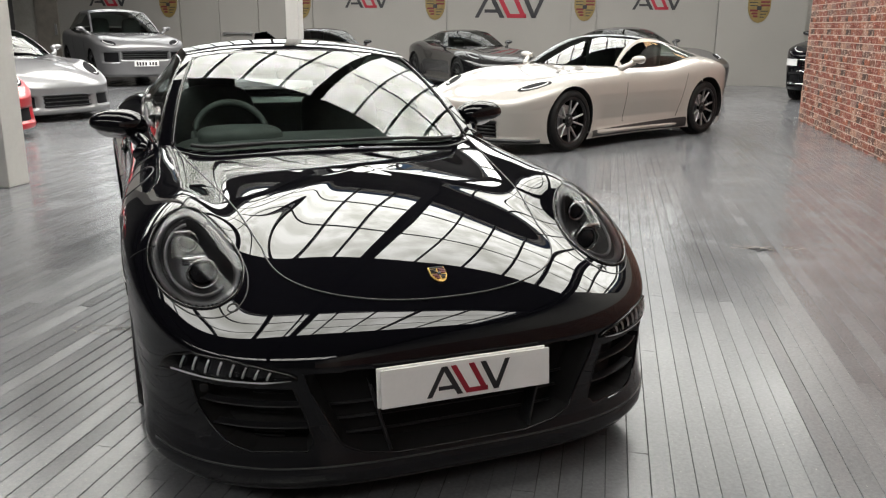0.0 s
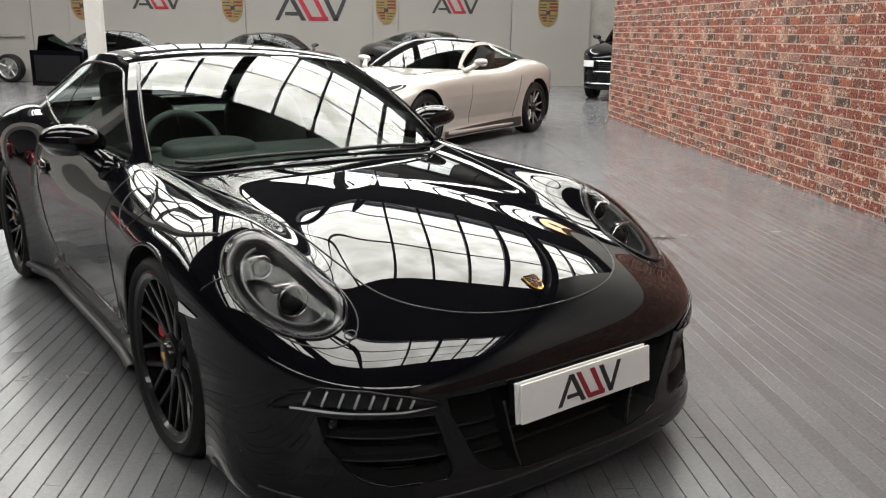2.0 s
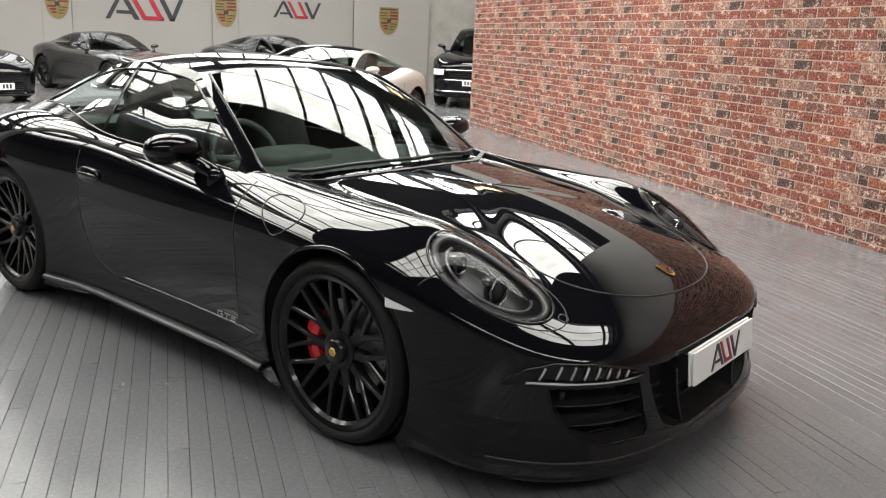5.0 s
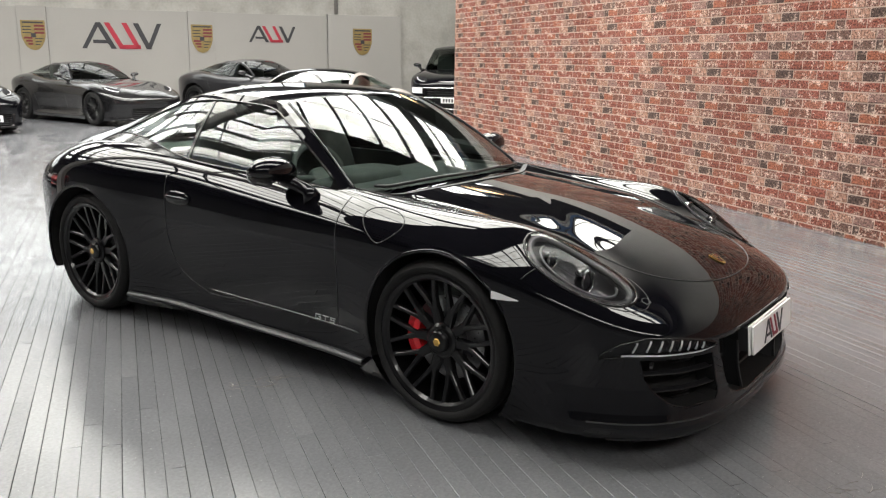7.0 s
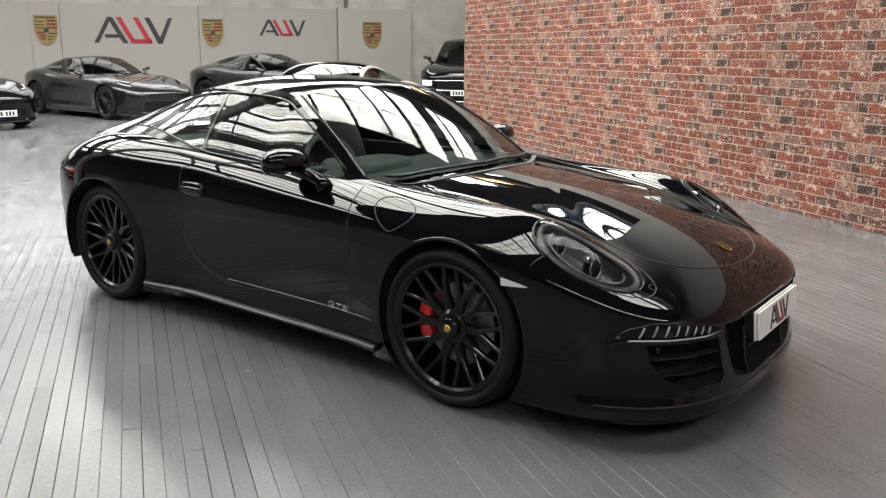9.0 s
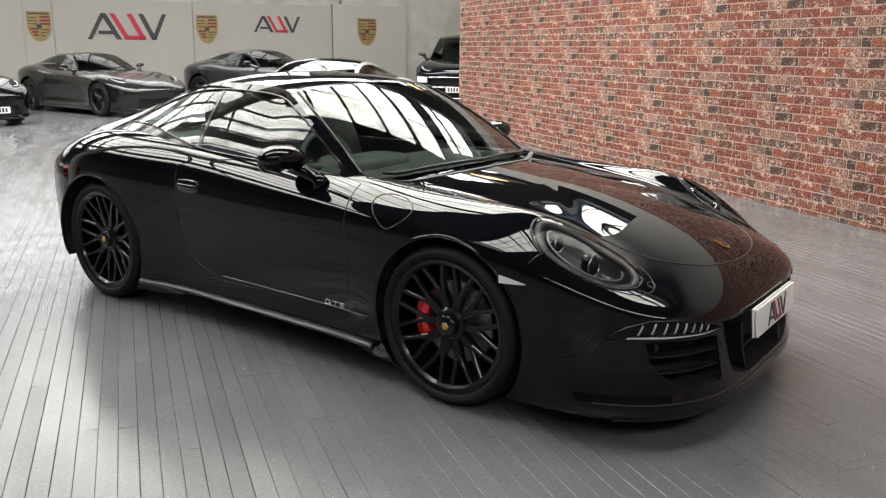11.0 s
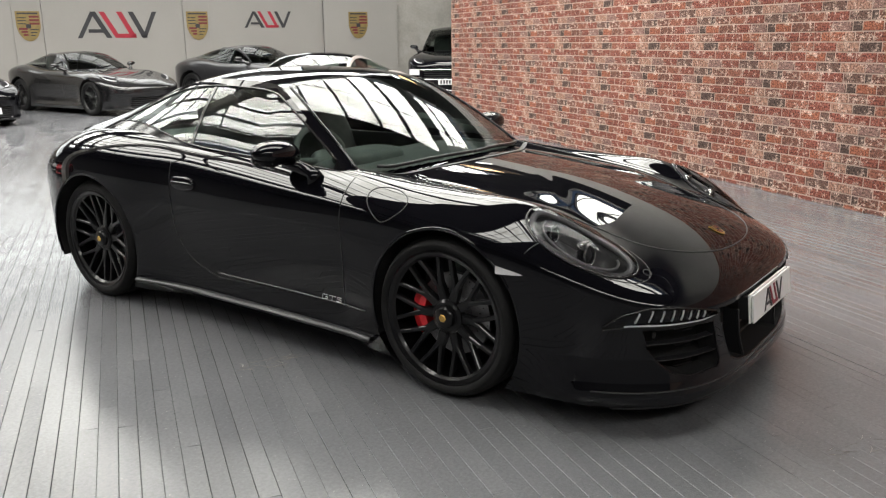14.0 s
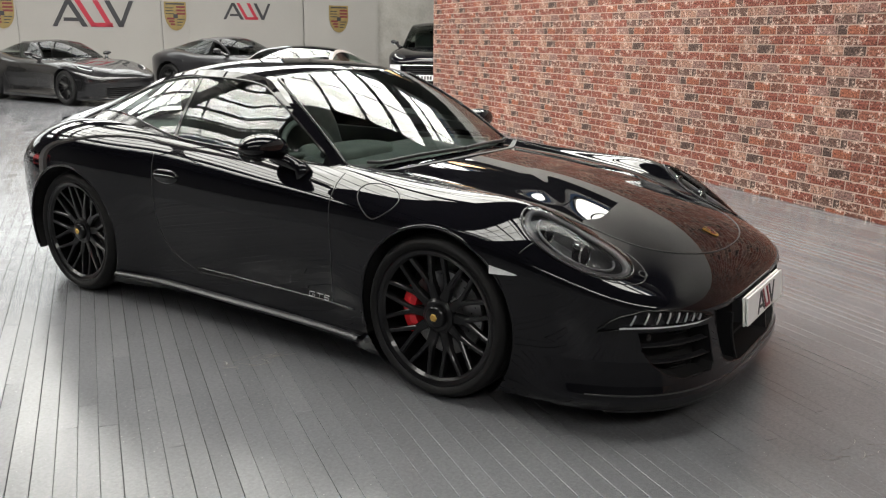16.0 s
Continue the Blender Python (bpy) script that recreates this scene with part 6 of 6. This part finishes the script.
COUPE_SPEC = dict(ys=(-0.30, 0.24, 1.15, 1.90), window_end=1.45, wheel=(0.35, 0.262), style=("V", 10), grille=(0.50, 0.17, 0.36), lamp=(0.66, -1.72, 0.20, 0.075, 0.5), slats=5)
SUV_SPEC = dict(ys=(-0.75, 0.0, 1.75, 2.2), window_end=2.0, wheel=(0.385, 0.27), style=("S", 5), grille=(0.50, 0.58, 0.76, 0.55, 0.86, 0.53, 0.75), lamp=(0.70, -2.12, 0.20, 0.085, 0.6), slats=4)
NINE_SPEC = dict(ys=(-0.595, -0.03, 0.95, 1.78), window_end=1.25, wheel=(0.338, 0.262), style=("S", 5), grille=(0.36, 0.19, 0.36, 0.46, 0.76, 0.20, 0.37), lamp=(0.680, -1.742, 0.18, 0.10, 0.29), slats=3)


def open_door(car, paint):
    """A car door swung out on its front hinge, with its frameless triangular glass."""
    m = Matrix.Translation((-0.90, -0.50, 0.0)) @ Matrix.Rotation(radians(128), 4, "Z")
    bm = bmesh.new()
    box(bm, 0.0, 1.15, -0.05, 0.05, 0.24, 0.86, m, 0.035)
    door = part("door", bm, paint, car, "black door standing open")
    glass = [(0.10, 0.0, 0.86), (1.05, 0.0, 0.86), (0.95, 0.03, 1.16), (0.62, 0.03, 1.20)]
    v = [m @ Vector(p) for p in glass] + [m @ (Vector(p) + Vector((0, 0.006, 0))) for p in glass]
    mesh_object("door_glass", v, [(0, 1, 2, 3), (7, 6, 5, 4)] + [(k, (k + 1) % 4, (k + 1) % 4 + 4, k + 4) for k in range(4)], M_GLASSD, door)
    seam("glass_trim", [m @ Vector(p) for p in glass], door, 0.012, M_GLOSSTRIM, True)
    boxes("door_card", [(0.06, 1.08, 0.052, 0.066, 0.30, 0.80)], M_LAMPDARK, door, m=m, bevel=0.004)


def build_other_cars():
    plain_car("coupe_car", "pearl white sports coupe with black ten-spoke wheels", COUPE, COUPE_TOP, dict(COUPE_SPEC, paint=M_WHITE, rims=M_RIM, roof=M_BLACK, skirt=True, fine=0.9, style=("V", 5), spoke=M_CUT), car_at(4.80, 5.24, -69.2))
    plain_car("coupe_car", "matt dark grey grand tourer parked before the end wall", COUPE, COUPE_TOP, dict(COUPE_SPEC, paint=M_SATIN, rims=M_RIM, style=("V", 10)), car_at(6.97, 14.2, 0))
    plain_car("coupe_car", "dark grey four-seat coupe parked before the end wall", COUPE, COUPE_TOP, dict(COUPE_SPEC, paint=M_GREY, rims=M_RIM, plate=0.30), car_at(10.3, 12.3, 3) @ Matrix.Scale(1.07, 4))
    open_car = plain_car("coupe_car", "gloss black sports car with one door standing open", COUPE, COUPE_TOP, dict(COUPE_SPEC, paint=M_BLACK, rims=M_RIM, plate=0.30), car_at(3.50, 14.2, 2))
    open_door(open_car, M_BLACK)
    plain_car("suv_car", "silver sport utility car facing the room", SUV, SUV_TOP, dict(SUV_SPEC, paint=M_SILVER, rims=M_RIM, plate=0.50), car_at(-0.75, 17.6, 12))
    plain_car("suv_car", "black sport utility car half behind the brick screen", SUV, SUV_TOP, dict(SUV_SPEC, paint=M_BLACK, rims=M_RIM, plate=0.52, bright=True, grille=(0.58, 0.58, 0.76, 0.62, 0.86, 0.36, 0.52)), car_at(13.72, 9.08, -58) @ Matrix.Scale(1.05, 4))
    plain_car("sports_car", "silver rear-engined sports coupe beside a post", HERO, HERO_TOP, dict(NINE_SPEC, paint=M_SILVER, rims=M_RIM), car_at(-2.75, 10.6, 33))
    plain_car("coupe_car", "black coupe behind the silver sports car", COUPE, COUPE_TOP, dict(COUPE_SPEC, paint=M_BLACK, rims=M_RIM), car_at(-3.5, 13.7, 33))
    plain_car("sports_car", "bright red sports car behind a post", HERO, HERO_TOP, dict(NINE_SPEC, paint=M_RED, rims=M_RIM), car_at(-3.60, 8.35, 33))


def loose_wheels():
    for (u, v, tz, lab) in ((-8.40, V1 - 0.42, 0.30, "silver alloy wheel with tyre lying against another"), (-7.55, V1 - 0.30, 0.0, "dark alloy wheel leaning on the wall")):
        root = empty("spare_wheel", Matrix.Translation(room(u, v, 0.0)) @ ROOM @ Matrix.Rotation(radians(-100), 4, "Z"))
        tagged(root, lab, "wheel", "loose wheels")
        wheel(root, 0, 0, 0.34, 0.25, 0.24, ("S", 7), 1, M_ALLOY if tz else M_RIM, disc=False)


def floor_marks():
    """A dark hole where a board has broken out, with splinters, and groups of scuffs in the paint."""
    rnd = random.Random(8)

    def sliver(vs, fs, x, y, length, width, turn, bend):
        n, o = 7, len(vs)
        for i in range(n):
            t = i / (n - 1) - 0.5
            a = turn + bend * t
            px, py = x + length * t * math.cos(turn) - bend * length * 0.5 * t * t * math.sin(turn), y + length * t * math.sin(turn) + bend * length * 0.5 * t * t * math.cos(turn)
            w = width * (1 - 3.6 * t * t) * rnd.uniform(0.6, 1.0)
            for k, z in ((1, 0.0004), (0, 0.0016), (-1, 0.0004)):
                vs.append((px - k * w * math.sin(a), py + k * w * math.cos(a), z))
        for i in range(n - 1):
            for k in (0, 1):
                p = o + i * 3 + k
                fs.append((p, p + 1, p + 4, p + 3))

    for x, y, a, b, count, wd, lab, material in ((-1.02, -0.36, 0.15, 0.06, 26, 0.0035, "scuffed patch in the grey floor paint", M_SCUFF),
                                                 (2.93, -0.24, 0.10, 0.035, 16, 0.009, "small dark hole worn in the floor boards", M_VOID),
                                                 (2.98, -0.20, 0.26, 0.05, 18, 0.004, "pale splinters and chips round the hole in the floor", M_CHIP),
                                                 (3.75, -0.55, 0.05, 0.03, 5, 0.008, "pale chip in the floor paint", M_CHIP),
                                                 (-0.35, -2.75, 0.25, 0.10, 12, 0.0025, "scuffed patch in the grey floor paint", M_SCUFF)):
        vs, fs = [], []
        for _ in range(count):
            r, t = math.sqrt(rnd.random()), rnd.uniform(0, 2 * math.pi)
            p, q = a * r * math.cos(t), b * r * math.sin(t)
            c, d = math.cos(radians(-25)), math.sin(radians(-25))
            sliver(vs, fs, x + p * c - q * d, y + p * d + q * c, rnd.uniform(0.025, 0.085), wd * rnd.uniform(0.5, 1.2), radians(-25 + rnd.gauss(0, 28)), rnd.gauss(0, 0.7))
        tagged(mesh_object("floor_mark", vs, fs, material), lab, "floor mark", "floor marks", "structure")


floor_ob, brick_ob = build_room()
floor_marks()
build_roof()
build_signs()
build_hero()
build_other_cars()
loose_wheels()


# ---------------- pieces of floor and brick screen ----------------
def build_boards():
    rnd = random.Random(4)
    w = 0.0705
    m_one, m_many = board_mat("floor_board_paint", False), board_mat("floor_board_paint_far", True)

    def section(u0, u1, v0, v1, z=0.0, k=0.0):
        g, c = rnd.choice((0.0002, 0.0004, 0.0006, 0.0009)), 0.0014
        pts = [(u0 + g, -0.012), (u0 + g, z - c - k), (u0 + g + c, z - k), (u1 - g - c, z + k), (u1 - g, z - c + k), (u1 - g, -0.012)]
        vs = [room(u, v0 + 0.001, zz) for u, zz in pts] + [room(u, v1 - 0.001, zz) for u, zz in pts]
        fs = [(i, i + 1, i + 7, i + 6) for i in range(5)] + [(5, 4, 3, 2, 1, 0), (6, 7, 8, 9, 10, 11)]
        return vs, fs
    verts, faces = [], []
    count = 0
    for i in range(int(U0 / w) + 1, int(U1 / w)):
        u0 = i * w
        v = V0 + rnd.random() * 2.0
        near = -2.7 < u0 < 2.9
        while v < V1:
            ln = rnd.choice((1.8, 2.1, 2.4, 2.7))
            e = min(v + ln, V1)
            z = rnd.uniform(-0.0012, -0.0004)
            vs, fs = section(u0, u0 + w, v, e, z, rnd.gauss(0, 0.00075))
            if near and -3.6 < v < 1.4 and count < 300:
                ob = mesh_object("board", vs, [f[::-1] for f in fs], m_one, floor_ob)
                count += 1
            else:
                o = len(verts)
                verts += vs
                faces += [tuple(q + o for q in f[::-1]) for f in fs]
            v = e
    ob = mesh_object("boards_beyond", verts, faces, m_many, floor_ob)
    tagged(ob, kind="stuff")


def build_bricks():
    """Moulded brick sheets: a field of seven courses, 0.53 m wide, that repeats along and up the screen."""
    rnd = random.Random(11)
    kinds = list(BRICK_COLOURS)
    mats = [brick_mat("brick_" + c, BRICK_COLOURS[c]) for c in kinds]
    period, course, joint = 0.985, 0.0842, 0.011
    nrow = 6
    # one field, courses from below: colour and relative length
    courses = ((0.595, "dark 21 cream 22 red 24 flash 26"), (0.50, "red 17 brown 18 cream 9 rust 25 red 24"), (0.60, "rust 19 dark 9 ash 20 red 19 brown 25"),
               (0.66, "dark 6 dun 21 red 23 flash 24 brown 20"), (0.52, "ash 20 cream 24 dun 25 red 24"), (0.63, "red 20 red 21 dun 9 rust 22 red 22"))
    field = []
    for r, (x, text) in enumerate(courses):
        w = text.split()
        lens = [int(v) for v in w[1::2]]
        k = (period - joint * len(lens)) / sum(lens)
        for c, ln in zip(w[0::2], lens):
            field.append((r, x, ln * k, kinds.index(c)))
            x += ln * k + joint

    def brick_data(v0, ln, z0, zh, ub=0.0):
        """Corners relative to the sheet: (depth, along, up)."""
        d = rnd.uniform(0.003, 0.007)
        j = [rnd.uniform(-0.0025, 0.0025) for _ in range(8)]
        c = 0.0035
        v1, z1 = v0 + ln, z0 + zh
        bk = [(v0, z0), (v1, z0), (v1, z1), (v0, z1)]
        fr = [(v0 + c + j[0], z0 + c + j[1]), (v1 - c + j[2], z0 + c + j[3]), (v1 - c + j[4], z1 - c + j[5]), (v0 + c + j[6], z1 - c + j[7])]
        vs = [(ub, v, z) for v, z in bk] + [(ub - d * 0.6, v, z) for v, z in bk] + [(ub - d, v, z) for v, z in fr]
        return vs
    fs = [(8, 9, 10, 11)] + [(4 + i, 4 + (i + 1) % 4, 8 + (i + 1) % 4, 8 + i) for i in range(4)] + [(i, (i + 1) % 4, 4 + (i + 1) % 4, 4 + i) for i in range(4)]

    def uv_fill(me, coords):
        uvl = me.uv_layers.new(name="UVMap")
        flat = []
        for lp in me.loops:
            flat += coords[lp.vertex_index]
        uvl.data.foreach_set("uv", flat)
    protos = []
    for (r, x, ln, sh) in field:
        vs = brick_data(x, ln, r * course + joint / 2, course - joint)
        me = bpy.data.meshes.new("brick")
        me.from_pydata(vs, [], fs)
        me.materials.append(mats[sh])
        uv_fill(me, [(v[1] * 1.0, v[2] * 1.0) for v in vs])
        protos.append((vs, me, sh, x, ln, r))
    base = Matrix.Translation(room(BRICK_U + 0.0125, 0, 0)) @ ROOM
    big_v, big_f, big_uv, big_m = [], [], [], []
    count = 0
    tile_h = nrow * course
    for tz in range(int(BRICK_H / tile_h) + 2):
        for tv in range(-9, 11):
            for vs, me, sh, x, ln, r in protos:
                v0 = tv * period
                z0 = tz * tile_h - 0.217
                if z0 + (r + 1) * course > BRICK_H or z0 + r * course < -0.082 or v0 + x + 0.01 > BRICK_V1 or v0 + x < V0 + 0.4:
                    continue
                over = v0 + x + ln > BRICK_V1 - 0.002
                if 0.0 < v0 + x < 3.4 and z0 + r * course < 1.75 and count < 300 and not over:
                    ob = new("brick", me)
                    ob.parent = brick_ob
                    ob.matrix_basis = base @ Matrix.Translation((0, v0, z0))
                    count += 1
                else:
                    o = len(big_v)
                    for p in vs:
                        big_v.append(base @ Vector((p[0], min(v0 + p[1], BRICK_V1 - 0.002), z0 + p[2])))
                        big_uv.append((p[1], p[2]))
                    big_f += [tuple(q + o for q in f) for f in fs]
                    big_m += [sh] * len(fs)
    # the screen's end face
    for r in range(int(BRICK_H / course)):
        z0 = r * course + joint / 2
        o = len(big_v)
        for d in (0.0, 0.006):
            for k in range(4):
                big_v.append(room(BRICK_U + 0.014 + (0.2 if k in (1, 2) else 0), BRICK_V1 + d, z0 + (course - joint if k > 1 else 0)))
                big_uv.append(((0.2 if k in (1, 2) else 0) + r, z0 + (course - joint if k > 1 else 0)))
        q6 = ((7, 6, 5, 4), (0, 1, 5, 4), (1, 2, 6, 5), (2, 3, 7, 6), (3, 0, 4, 7))
        big_f += [tuple(q + o for q in f) for f in q6]
        big_m += [r % 3] * 5
    ob = mesh_object("bricks_beyond", big_v, big_f, mats[0], brick_ob)
    for m in mats[1:]:
        ob.data.materials.append(m)
    ob.data.polygons.foreach_set("material_index", big_m)
    uv_fill(ob.data, big_uv)
    tagged(ob, kind="stuff")


build_boards()
build_bricks()
